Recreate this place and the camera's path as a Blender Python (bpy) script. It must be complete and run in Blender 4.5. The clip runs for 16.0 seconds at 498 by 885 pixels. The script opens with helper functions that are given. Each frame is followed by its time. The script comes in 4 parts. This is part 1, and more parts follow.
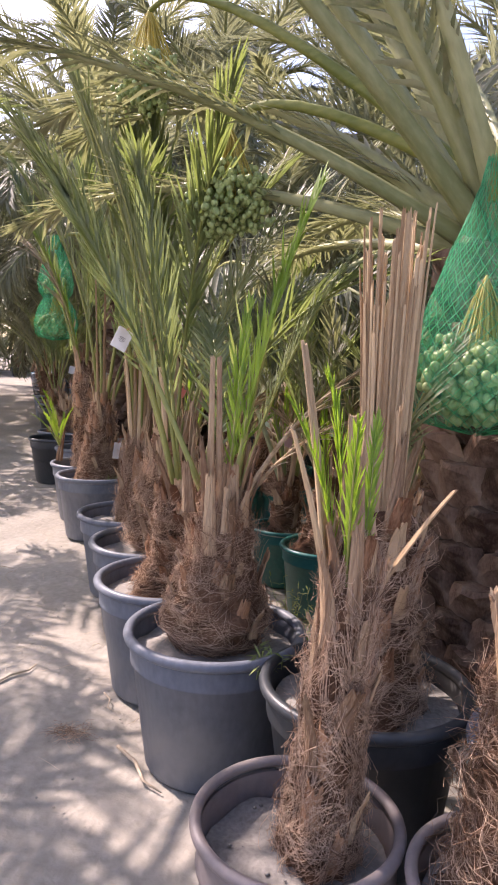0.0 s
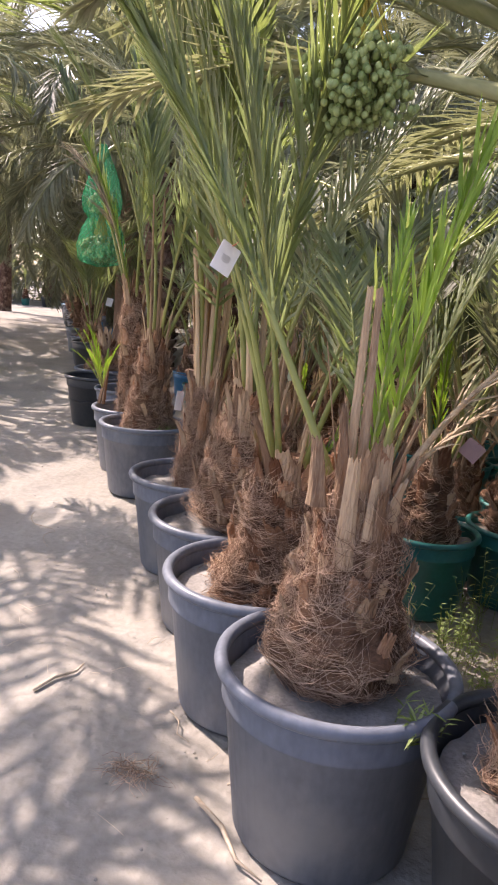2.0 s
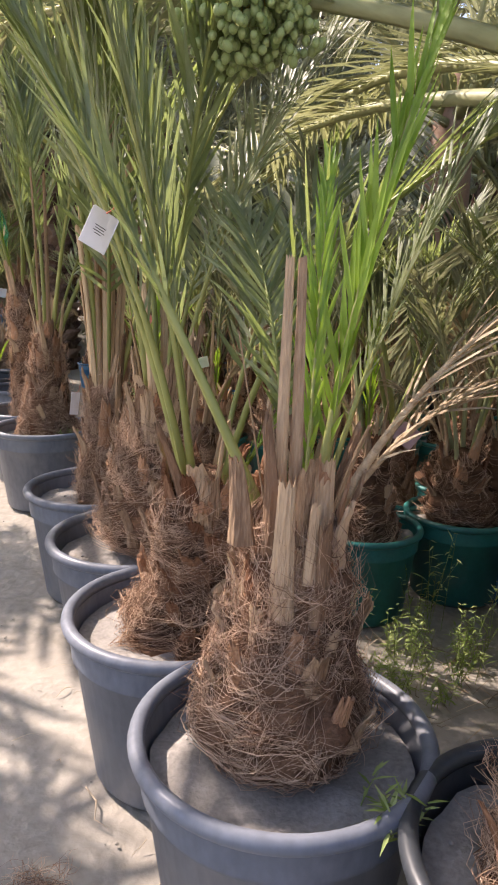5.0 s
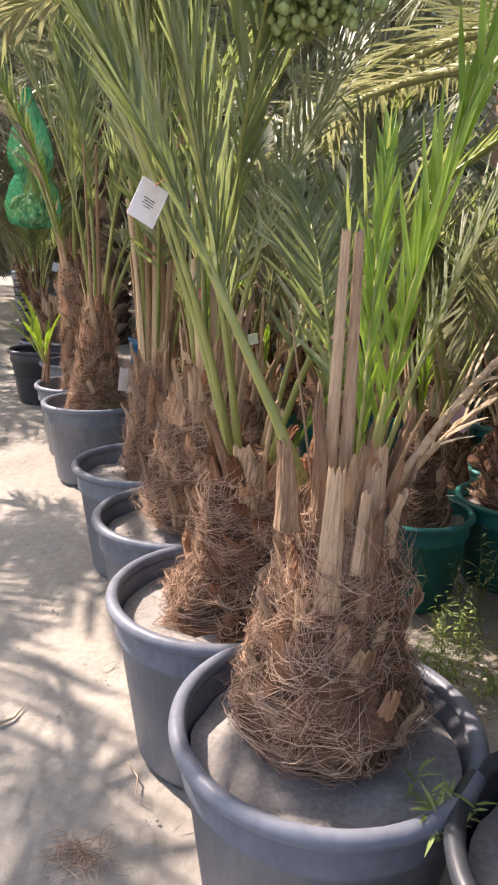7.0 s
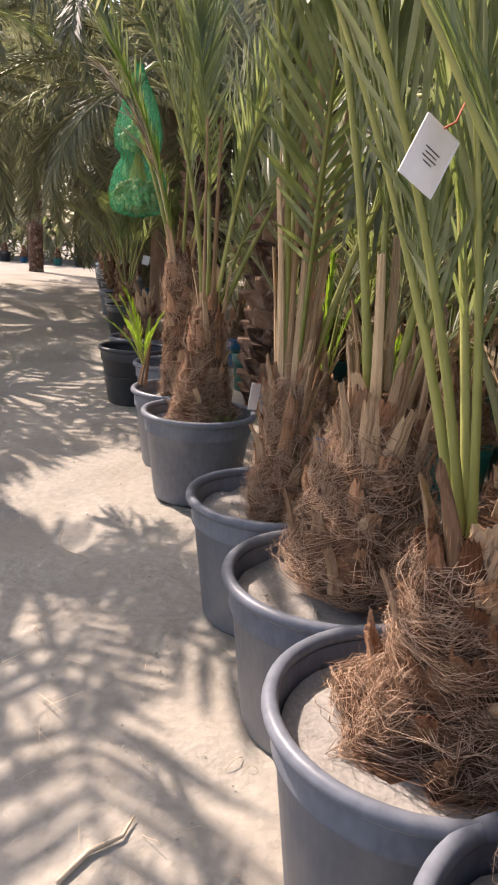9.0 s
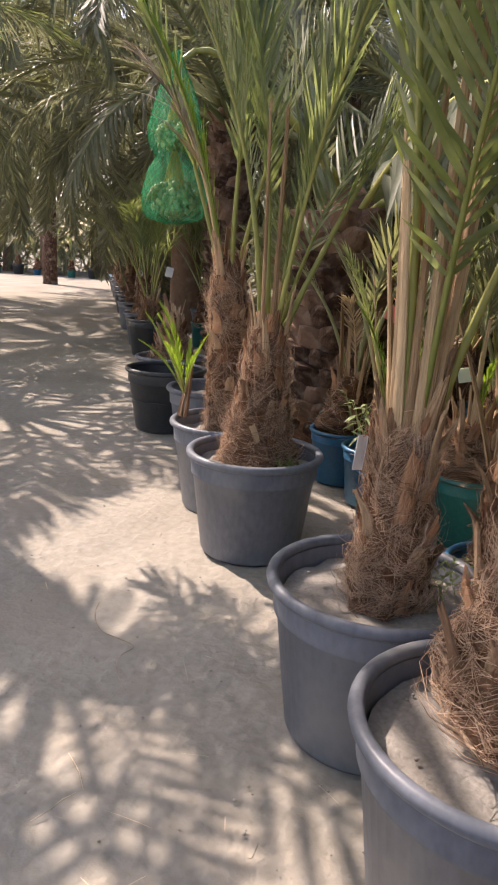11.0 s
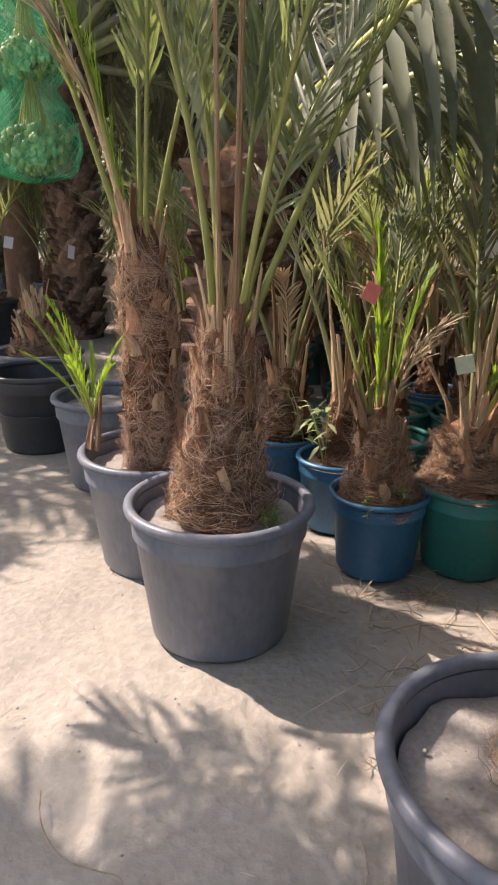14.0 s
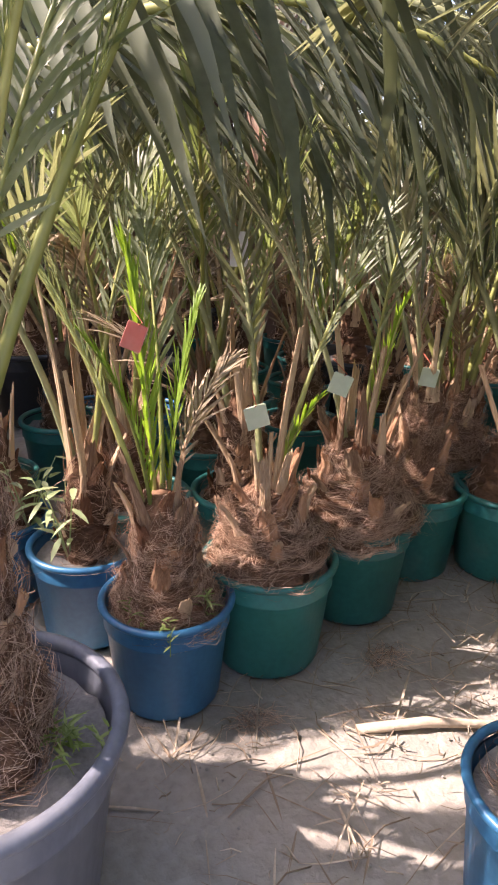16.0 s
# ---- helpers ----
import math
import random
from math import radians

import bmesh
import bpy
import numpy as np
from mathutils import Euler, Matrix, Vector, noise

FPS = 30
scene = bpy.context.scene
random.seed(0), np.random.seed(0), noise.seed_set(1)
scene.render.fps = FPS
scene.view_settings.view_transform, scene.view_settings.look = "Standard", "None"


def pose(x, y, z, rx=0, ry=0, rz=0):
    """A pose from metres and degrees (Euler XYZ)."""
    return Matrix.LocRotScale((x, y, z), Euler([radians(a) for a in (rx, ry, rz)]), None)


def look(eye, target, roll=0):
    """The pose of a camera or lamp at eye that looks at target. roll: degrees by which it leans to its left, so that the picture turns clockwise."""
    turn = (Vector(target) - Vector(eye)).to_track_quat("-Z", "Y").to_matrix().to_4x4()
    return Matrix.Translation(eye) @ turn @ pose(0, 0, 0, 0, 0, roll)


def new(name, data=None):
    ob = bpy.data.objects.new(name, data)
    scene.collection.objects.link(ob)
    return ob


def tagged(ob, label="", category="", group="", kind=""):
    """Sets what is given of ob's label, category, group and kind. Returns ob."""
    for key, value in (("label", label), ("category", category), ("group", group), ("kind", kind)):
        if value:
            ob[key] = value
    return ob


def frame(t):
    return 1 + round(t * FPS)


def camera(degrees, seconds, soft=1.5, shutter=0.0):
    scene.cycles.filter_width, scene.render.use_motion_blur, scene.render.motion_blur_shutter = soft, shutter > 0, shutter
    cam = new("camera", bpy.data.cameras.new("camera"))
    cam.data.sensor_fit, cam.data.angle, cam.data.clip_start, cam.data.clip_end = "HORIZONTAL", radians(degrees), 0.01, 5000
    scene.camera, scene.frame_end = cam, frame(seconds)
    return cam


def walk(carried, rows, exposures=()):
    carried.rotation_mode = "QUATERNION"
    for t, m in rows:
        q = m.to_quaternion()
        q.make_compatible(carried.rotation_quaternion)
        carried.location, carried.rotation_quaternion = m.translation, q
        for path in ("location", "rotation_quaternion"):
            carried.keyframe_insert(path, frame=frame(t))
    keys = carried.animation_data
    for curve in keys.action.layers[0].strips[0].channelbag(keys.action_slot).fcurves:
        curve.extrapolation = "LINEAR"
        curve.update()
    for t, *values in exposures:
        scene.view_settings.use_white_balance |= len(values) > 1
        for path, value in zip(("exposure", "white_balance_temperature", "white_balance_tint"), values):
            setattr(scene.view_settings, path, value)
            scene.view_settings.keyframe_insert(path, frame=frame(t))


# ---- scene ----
cam = camera(39.6, 16.0, soft=2.0)
EXPOSURE, KELVIN, TINT = 1.42, 6980, 24
PATH = [
    (0, (0.253, 0.131, 1.338), (0.003, 2.101, 1.094), 2.1),
    (0.5, (0.187, 0.309, 1.312), (0.03, 2.287, 1.062), 2.7),
    (1, (0.161, 0.495, 1.316), (-0.084, 2.453, 0.989), 3.4),
    (1.5, (0.055, 0.615, 1.285), (-0.223, 2.557, 0.9), 4.5),
    (2, (-0.127, 0.724, 1.299), (-0.429, 2.657, 0.886), 4.8),
    (2.5, (-0.2, 0.822, 1.293), (-0.543, 2.747, 0.875), 4.5),
    (3, (-0.221, 0.988, 1.309), (-0.599, 2.907, 0.893), 3.7),
    (3.5, (-0.229, 1.056, 1.319), (-0.506, 2.995, 0.917), 3.0),
    (4, (-0.208, 1.064, 1.317), (-0.285, 3.02, 0.909), 2.4),
    (4.2, (-0.192, 1.069, 1.306), (-0.224, 3.025, 0.888), 2.1),
    (6.5, (-0.13, 1.136, 1.296), (-0.326, 3.062, 0.792), 1.2),
    (7, (-0.152, 1.139, 1.299), (-0.357, 3.058, 0.774), 1.9),
    (7.5, (-0.244, 1.201, 1.285), (-0.446, 3.116, 0.745), 3.2),
    (8, (-0.399, 1.276, 1.314), (-0.586, 3.187, 0.753), 4.1),
    (8.5, (-0.456, 1.398, 1.299), (-0.705, 3.302, 0.739), 3.8),
    (9, (-0.503, 1.583, 1.27), (-0.89, 3.47, 0.733), 3.7),
    (9.5, (-0.597, 1.7, 1.268), (-1.046, 3.576, 0.741), 3.9),
    (9.7, (-0.603, 1.74, 1.243), (-1.08, 3.617, 0.744), 3.8),
    (11.8, (-1.085, 2.278, 1.296), (-1.329, 4.189, 0.76), 1.5),
    (12, (-1.128, 2.307, 1.318), (-1.299, 4.223, 0.773), 1.5),
    (12.5, (-1.172, 2.405, 1.276), (-1.339, 4.319, 0.718), 0.9),
    (13, (-1.197, 2.602, 1.253), (-1.503, 4.48, 0.637), 0.3),
    (13.5, (-1.237, 2.749, 1.268), (-1.555, 4.607, 0.6), 0.7),
    (14, (-1.393, 2.927, 1.283), (-1.375, 4.832, 0.672), 0.5),
    (14.5, (-1.421, 3.118, 1.301), (-1.218, 5.005, 0.672), 0.5),
    (15, (-1.495, 3.31, 1.355), (-1.049, 5.157, 0.729), 0.5),
    (15.5, (-1.567, 3.618, 1.365), (-0.81, 5.348, 0.704), 2.5),
    (16, (-1.547, 3.816, 1.381), (-0.581, 5.43, 0.7), 1.6),
]
EXPOSED = [(0.0, 0.04, -230, 7), (2.0, 0.12, -250, 4), (4.0, 0.08, -100, 0), (6.5, 0.26, -80, 0), (8.5, 0.08, 40, 0), (9.5, -0.10, 220, 1), (12.5, -0.04, 160, 0), (14.0, 0.02, 80, 1), (15.5, 0.40, -150, 4), (16.0, 0.62, -230, 8)]
walk(cam, [(t, look(eye, target, roll)) for t, eye, target, roll in PATH], [(t, EXPOSURE + more, KELVIN + warm, TINT + pink) for t, more, warm, pink in EXPOSED])

# ---- world and sun ----
SUN_ELEVATION, SUN_TURN = radians(47), radians(-59)
world = bpy.data.worlds.new("world")
scene.world = world
world.use_nodes = True
wn = world.node_tree.nodes
sky = wn.new("ShaderNodeTexSky")
sky.sky_type, sky.sun_disc = "NISHITA", False
sky.sun_elevation, sky.sun_rotation, sky.dust_density = SUN_ELEVATION, SUN_TURN % (2 * math.pi), 2.0
wn["Background"].inputs["Strength"].default_value = 0.145
world.node_tree.links.new(sky.outputs["Color"], wn["Background"].inputs["Color"])
sun_data = bpy.data.lights.new("sun", "SUN")
sun_data.energy, sun_data.angle, sun_data.color = 3.45, radians(0.5), (1.0, 0.94, 0.85)
sun = new("sun", sun_data)
toward = Vector((math.sin(SUN_TURN) * math.cos(SUN_ELEVATION), math.cos(SUN_TURN) * math.cos(SUN_ELEVATION), math.sin(SUN_ELEVATION)))
sun.matrix_world = look(toward * 40, (0, 0, 0))


# ---- materials ----
def material(name, dark, light, rough=0.7, scale=6.0, fine=60.0, bump=0.3, stretch=(1, 1, 1), through_light=0.0,
             through_colour=(0.2, 0.35, 0.03), island=0.0, per_object=0.25, specular=0.3, coords="Object", metal=0.0, dirt=None, dirt_level=0.62):
    """A surface whose colour runs between dark and light by coarse and fine grain, by piece and by object."""
    m = bpy.data.materials.new(name)
    m.use_nodes = True
    t = m.node_tree
    n, link = t.nodes, t.links.new
    bsdf = n["Principled BSDF"]
    tc, mp = n.new("ShaderNodeTexCoord"), n.new("ShaderNodeMapping")
    mp.inputs["Scale"].default_value = stretch
    link(tc.outputs[coords], mp.inputs["Vector"])
    info, geo = n.new("ShaderNodeObjectInfo"), n.new("ShaderNodeNewGeometry")
    coarse, grain = n.new("ShaderNodeTexNoise"), n.new("ShaderNodeTexNoise")
    coarse.inputs["Scale"].default_value, coarse.inputs["Detail"].default_value = scale, 5
    grain.inputs["Scale"].default_value, grain.inputs["Detail"].default_value = fine, 4
    for q in (coarse, grain):
        link(mp.outputs["Vector"], q.inputs["Vector"])

    def calc(op, a, b, c=0.0):
        q = n.new("ShaderNodeMath")
        q.operation = op
        for k, v in enumerate((a, b, c)):
            if isinstance(v, float) or isinstance(v, int):
                q.inputs[k].default_value = v
            else:
                link(v, q.inputs[k])
        return q.outputs[0]

    v = calc("MULTIPLY_ADD", grain.outputs["Fac"], 0.6, calc("MULTIPLY_ADD", coarse.outputs["Fac"], 1.0, -0.3))
    v = calc("MULTIPLY_ADD", calc("SUBTRACT", info.outputs["Random"], 0.5), per_object, v)
    if island:
        v = calc("MULTIPLY_ADD", calc("SUBTRACT", geo.outputs["Random Per Island"], 0.5), island, v)
    ramp = n.new("ShaderNodeValToRGB")
    ramp.color_ramp.elements[0].position, ramp.color_ramp.elements[0].color = 0.18, (*dark, 1)
    ramp.color_ramp.elements[1].position, ramp.color_ramp.elements[1].color = 0.82, (*light, 1)
    link(v, ramp.inputs["Fac"])
    colour = ramp.outputs["Color"]
    if dirt:
        spot = n.new("ShaderNodeTexNoise")
        spot.inputs["Scale"].default_value, spot.inputs["Detail"].default_value = scale * 0.6 + 1.5, 8
        link(tc.outputs[coords], spot.inputs["Vector"])
        edge = n.new("ShaderNodeMapRange")
        edge.inputs["From Min"].default_value, edge.inputs["From Max"].default_value = dirt_level - 0.14, dirt_level + 0.14
        link(spot.outputs["Fac"], edge.inputs["Value"])
        mix = n.new("ShaderNodeMix")
        mix.data_type = "RGBA"
        link(edge.outputs["Result"], mix.inputs["Factor"])
        link(colour, mix.inputs[6])
        mix.inputs[7].default_value = (*dirt, 1)
        colour = mix.outputs[2]
    link(colour, bsdf.inputs["Base Color"])
    bsdf.inputs["Roughness"].default_value, bsdf.inputs["Specular IOR Level"].default_value = rough, specular
    bsdf.inputs["Metallic"].default_value = metal
    if bump:
        b = n.new("ShaderNodeBump")
        b.inputs["Strength"].default_value, b.inputs["Distance"].default_value = bump, 0.01
        link(v, b.inputs["Height"])
        link(b.outputs["Normal"], bsdf.inputs["Normal"])
    if through_light:
        lucent, add = n.new("ShaderNodeBsdfTranslucent"), n.new("ShaderNodeMixShader")
        tint = n.new("ShaderNodeMix")
        tint.data_type, tint.inputs["Factor"].default_value = "RGBA", 0.6
        link(colour, tint.inputs[6])
        tint.inputs[7].default_value = (*through_colour, 1)
        link(tint.outputs[2], lucent.inputs["Color"])
        add.inputs["Fac"].default_value = through_light
        link(bsdf.outputs[0], add.inputs[1])
        link(lucent.outputs[0], add.inputs[2])
        link(add.outputs[0], n["Material Output"].inputs["Surface"])
    return m


SAND = material("sand", (0.22, 0.20, 0.167), (0.41, 0.377, 0.32), 0.95, 0.9, 30, 0.9, per_object=0, specular=0.1, dirt=(0.33, 0.292, 0.24))
SOIL = material("soil", (0.15, 0.138, 0.122), (0.36, 0.335, 0.30), 0.95, 7, 90, 0.6, specular=0.1)
LEAF = material("leaf_grey_green", (0.10, 0.128, 0.06), (0.30, 0.328, 0.195), 0.42, 3, 40, 0.05, (1, 1, 1), 0.45, (0.37, 0.46, 0.09), 0.7, 0.5, 0.45)
LEAF_YOUNG = material("leaf_fresh_green", (0.11, 0.205, 0.022), (0.29, 0.42, 0.075), 0.4, 3, 40, 0.05, (1, 1, 1), 0.5, (0.42, 0.64, 0.025), 0.6, 0.3, 0.4)
LEAF_OLD = material("leaf_dull_olive", (0.14, 0.145, 0.09), (0.36, 0.345, 0.235), 0.5, 3, 40, 0.05, (1, 1, 1), 0.44, (0.33, 0.35, 0.11), 0.8, 0.5, 0.4)
LEAF_GREY = material("leaf_dusty_grey", (0.135, 0.142, 0.092), (0.32, 0.325, 0.225), 0.55, 3, 40, 0.05, (1, 1, 1), 0.36, (0.32, 0.34, 0.16), 0.8, 0.5, 0.45)
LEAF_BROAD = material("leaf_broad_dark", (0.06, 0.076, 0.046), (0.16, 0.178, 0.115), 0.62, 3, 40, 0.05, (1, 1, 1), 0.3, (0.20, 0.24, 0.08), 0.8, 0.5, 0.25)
LEAF_DRY = material("leaf_dry_straw", (0.22, 0.16, 0.095), (0.46, 0.37, 0.25), 0.7, 3, 40, 0.05, (1, 1, 1), 0.2, (0.4, 0.3, 0.12), 0.8, 0.4)
RACHIS = material("leaf_stalk_green", (0.15, 0.175, 0.035), (0.38, 0.375, 0.115), 0.45, 5, 50, 0.1, (0.3, 1, 1), per_object=0.5, specular=0.45)
RACHIS_OLD = material("leaf_stalk_olive", (0.17, 0.185, 0.075), (0.38, 0.38, 0.20), 0.5, 5, 50, 0.15, (0.3, 1, 1), per_object=0.5)
STRAW = material("dry_leaf_stalk", (0.26, 0.16, 0.085), (0.60, 0.44, 0.265), 0.75, 5, 45, 0.6, (6, 6, 0.6), per_object=0.6)
STUB = material("cut_leaf_base", (0.20, 0.115, 0.066), (0.55, 0.385, 0.235), 0.75, 6, 50, 0.7, (5, 5, 0.7), per_object=0.8)
BARK = material("fibre_bark", (0.055, 0.027, 0.016), (0.24, 0.135, 0.08), 0.95, 11, 70, 1.0, (1, 1, 2.5), per_object=0.3, specular=0.1)
FIBRE = material("fibre_strand", (0.19, 0.107, 0.066), (0.63, 0.44, 0.305), 0.85, 8, 30, 0.0, island=1.2, per_object=0.4, specular=0.15)
SHEATH = material("leaf_sheath", (0.15, 0.068, 0.036), (0.48, 0.275, 0.16), 0.9, 9, 55, 0.9, (4, 4, 1.2), per_object=0.9, specular=0.1)
BOOT = material("old_leaf_base", (0.06, 0.034, 0.024), (0.26, 0.165, 0.115), 0.9, 8, 60, 0.9, (2, 2, 1), per_object=0.9, specular=0.1, dirt=(0.38, 0.29, 0.22), dirt_level=0.66)
POT_GREY = material("pot_plastic_slate", (0.075, 0.085, 0.103), (0.175, 0.19, 0.218), 0.42, 3, 50, 0.06, (1, 1, 0.5), per_object=0.3, specular=0.3, dirt=(0.24, 0.238, 0.235))
POT_BLACK = material("pot_plastic_black", (0.018, 0.022, 0.026), (0.045, 0.05, 0.055), 0.42, 3, 50, 0.06, per_object=0.2, specular=0.5, dirt=(0.13, 0.115, 0.10), dirt_level=0.68)
POT_TAUPE = material("pot_plastic_taupe", (0.15, 0.125, 0.12), (0.25, 0.21, 0.20), 0.5, 3, 50, 0.06, per_object=0.2, specular=0.45, dirt=(0.33, 0.29, 0.25))
POT_TEAL = material("pot_plastic_teal", (0.008, 0.10, 0.088), (0.02, 0.19, 0.165), 0.4, 3, 50, 0.05, per_object=0.3, specular=0.5, dirt=(0.16, 0.19, 0.16), dirt_level=0.7)
POT_BLUE = material("pot_plastic_blue", (0.014, 0.095, 0.19), (0.035, 0.18, 0.325), 0.4, 3, 50, 0.05, per_object=0.3, specular=0.5, dirt=(0.16, 0.20, 0.24), dirt_level=0.75)
POT_PALE = material("pot_plastic_pale_blue", (0.12, 0.24, 0.32), (0.22, 0.38, 0.46), 0.5, 3, 50, 0.05, per_object=0.2, dirt=(0.3, 0.3, 0.28))
DATE = material("green_date", (0.19, 0.26, 0.085), (0.40, 0.48, 0.20), 0.4, 9, 60, 0.03, island=0.8, specular=0.5)
DATE_STRAND = material("date_strand", (0.42, 0.33, 0.06), (0.66, 0.55, 0.17), 0.5, 6, 40, 0.0, island=0.6)
NET_CORD = material("net_cord", (0.015, 0.22, 0.085), (0.05, 0.42, 0.20), 0.45, 6, 40, 0.0, through_light=0.4, through_colour=(0.05, 0.6, 0.25), specular=0.4)
CARD = material("tag_card", (0.68, 0.68, 0.70), (0.82, 0.82, 0.83), 0.45, 5, 60, 0.0, through_light=0.25, through_colour=(0.8, 0.8, 0.8))
CARD_PINK = material("tag_card_pink", (0.55, 0.36, 0.36), (0.70, 0.50, 0.49), 0.6, 5, 60, 0.0, through_light=0.25, through_colour=(0.8, 0.5, 0.5))
CARD_RED = material("tag_card_red", (0.58, 0.22, 0.18), (0.70, 0.34, 0.28), 0.6, 5, 60, 0.0, through_light=0.3, through_colour=(0.8, 0.25, 0.2))
CARD_GREEN = material("tag_card_pale_green", (0.50, 0.58, 0.42), (0.66, 0.72, 0.55), 0.6, 5, 60, 0.0, through_light=0.25, through_colour=(0.6, 0.7, 0.4))
INK = material("tag_ink", (0.03, 0.03, 0.04), (0.07, 0.07, 0.08), 0.7, 5, 60, 0.0)
CORD = material("red_cord", (0.40, 0.09, 0.05), (0.55, 0.18, 0.10), 0.7, 20, 80, 0.0)
TWIG = material("dry_twig", (0.24, 0.18, 0.12), (0.54, 0.44, 0.32), 0.85, 9, 60, 0.4, island=0.9, per_object=0.6)
SPRIG = material("pale_weed_leaf", (0.24, 0.33, 0.13), (0.48, 0.55, 0.30), 0.5, 9, 60, 0.0, through_light=0.35, through_colour=(0.45, 0.55, 0.15), island=0.5, per_object=0.4)
WEED = material("weed_leaf", (0.15, 0.22, 0.05), (0.40, 0.47, 0.19), 0.5, 9, 60, 0.0, through_light=0.35, through_colour=(0.40, 0.5, 0.09), island=0.7)

for _b in SAND.node_tree.nodes:
    if _b.bl_idname == "ShaderNodeBump":
        _b.inputs["Distance"].default_value = 0.016

# a thin net skin: green threads with as much air between them
NET = bpy.data.materials.new("net_skin")
NET.use_nodes = True
_n, _l = NET.node_tree.nodes, NET.node_tree.links.new
_d, _t, _a = _n.new("ShaderNodeBsdfDiffuse"), _n.new("ShaderNodeBsdfTranslucent"), _n.new("ShaderNodeBsdfTransparent")
_x, _y = _n.new("ShaderNodeMixShader"), _n.new("ShaderNodeMixShader")
_d.inputs["Color"].default_value, _t.inputs["Color"].default_value = (0.05, 0.50, 0.27, 1), (0.07, 0.62, 0.34, 1)
_x.inputs["Fac"].default_value = 0.5
_l(_d.outputs[0], _x.inputs[1]), _l(_t.outputs[0], _x.inputs[2])
_y.inputs["Fac"].default_value = 0.19
_l(_a.outputs[0], _y.inputs[1]), _l(_x.outputs[0], _y.inputs[2])
_l(_y.outputs[0], _n["Material Output"].inputs["Surface"])


# ---- mesh helpers ----
class Shape:
    """Gathers vertices and faces of one mesh."""

    def __init__(self):
        self.v, self.f, self.m = [], [], []

    def face(self, *ids, mat=0):
        self.f.append(ids)
        self.m.append(mat)

    def tube(self, pts, radii, sides=6, flat=1.0, mat=0, cap=True, side_axis=None):
        """A tube along pts; flat squeezes it across the side axis."""
        pts = [Vector(p) for p in pts]
        first = len(self.v)
        ref = Vector(side_axis) if side_axis else Vector((0.31, 0.95, 0.05))
        for i, p in enumerate(pts):
            t = (pts[min(i + 1, len(pts) - 1)] - pts[max(i - 1, 0)]).normalized()
            a = t.cross(ref)
            a = a.normalized() if a.length > 1e-5 else t.orthogonal().normalized()
            b = t.cross(a)
            r = radii[i] if hasattr(radii, "__len__") else radii
            for k in range(sides):
                w = 2 * math.pi * k / sides
                self.v.append(p + a * (r * flat * math.cos(w)) + b * (r * math.sin(w)))
        for i in range(len(pts) - 1):
            for k in range(sides):
                q = first + i * sides
                self.face(q + k, q + (k + 1) % sides, q + sides + (k + 1) % sides, q + sides + k, mat=mat)
        if cap and sides > 2:
            self.face(*[first + k for k in range(sides)][::-1], mat=mat)
            self.face(*[first + (len(pts) - 1) * sides + k for k in range(sides)], mat=mat)

    def blade(self, base, way, up, length, width, sag=0.0, mat=0, fold=0.35, cuts=(0.0, 0.3, 0.7)):
        """A folded leaf blade that tapers to a point."""
        base, way, up = Vector(base), Vector(way).normalized(), Vector(up)
        across = way.cross(up).normalized()
        nor = across.cross(way)
        first = len(self.v)
        shape = {0: 0.45, 1: 1.0, 2: 0.7}
        for i, c in enumerate(cuts):
            mid = base + way * (length * c) - nor * (sag * length * c * c)
            w = width * 0.5 * shape[i]
            self.v += [mid + across * w + nor * (w * fold), mid, mid - across * w + nor * (w * fold)]
        self.v.append(base + way * length - nor * (sag * length))
        n = len(cuts)
        for i in range(n - 1):
            q = first + i * 3
            self.face(q, q + 1, q + 4, q + 3, mat=mat)
            self.face(q + 1, q + 2, q + 5, q + 4, mat=mat)
        q = first + (n - 1) * 3
        self.face(q, q + 1, q + 3, mat=mat)
        self.face(q + 1, q + 2, q + 3, mat=mat)

    def lathe(self, profile, sides=40, mat=0, wobble=None, closed=False):
        """Turns (radius, height) rows about z."""
        first = len(self.v)
        for j, (r, z) in enumerate(profile):
            for k in range(sides):
                w = 2 * math.pi * k / sides
                rr, zz = (r, z) if wobble is None else wobble(r, z, w)
                self.v.append(Vector((rr * math.cos(w), rr * math.sin(w), zz)))
        for j in range(len(profile) - 1):
            for k in range(sides):
                q = first + j * sides
                self.face(q + k, q + (k + 1) % sides, q + sides + (k + 1) % sides, q + sides + k, mat=mat)
        if closed:
            self.face(*[first + (len(profile) - 1) * sides + k for k in range(sides)], mat=mat)

    def ball(self, c, r, stretch=1.0, mat=0, seg=7, rings=4):
        c = Vector(c)
        first = len(self.v)
        self.v.append(c + Vector((0, 0, r * stretch)))
        for j in range(1, rings):
            a = math.pi * j / rings
            for k in range(seg):
                w = 2 * math.pi * k / seg
                self.v.append(c + Vector((r * math.sin(a) * math.cos(w), r * math.sin(a) * math.sin(w), r * stretch * math.cos(a))))
        self.v.append(c - Vector((0, 0, r * stretch)))
        last = len(self.v) - 1
        for k in range(seg):
            self.face(first, first + 1 + k, first + 1 + (k + 1) % seg, mat=mat)
            q = first + 1 + (rings - 2) * seg
            self.face(last, q + (k + 1) % seg, q + k, mat=mat)
        for j in range(rings - 2):
            q = first + 1 + j * seg
            for k in range(seg):
                self.face(q + k, q + seg + k, q + seg + (k + 1) % seg, q + (k + 1) % seg, mat=mat)

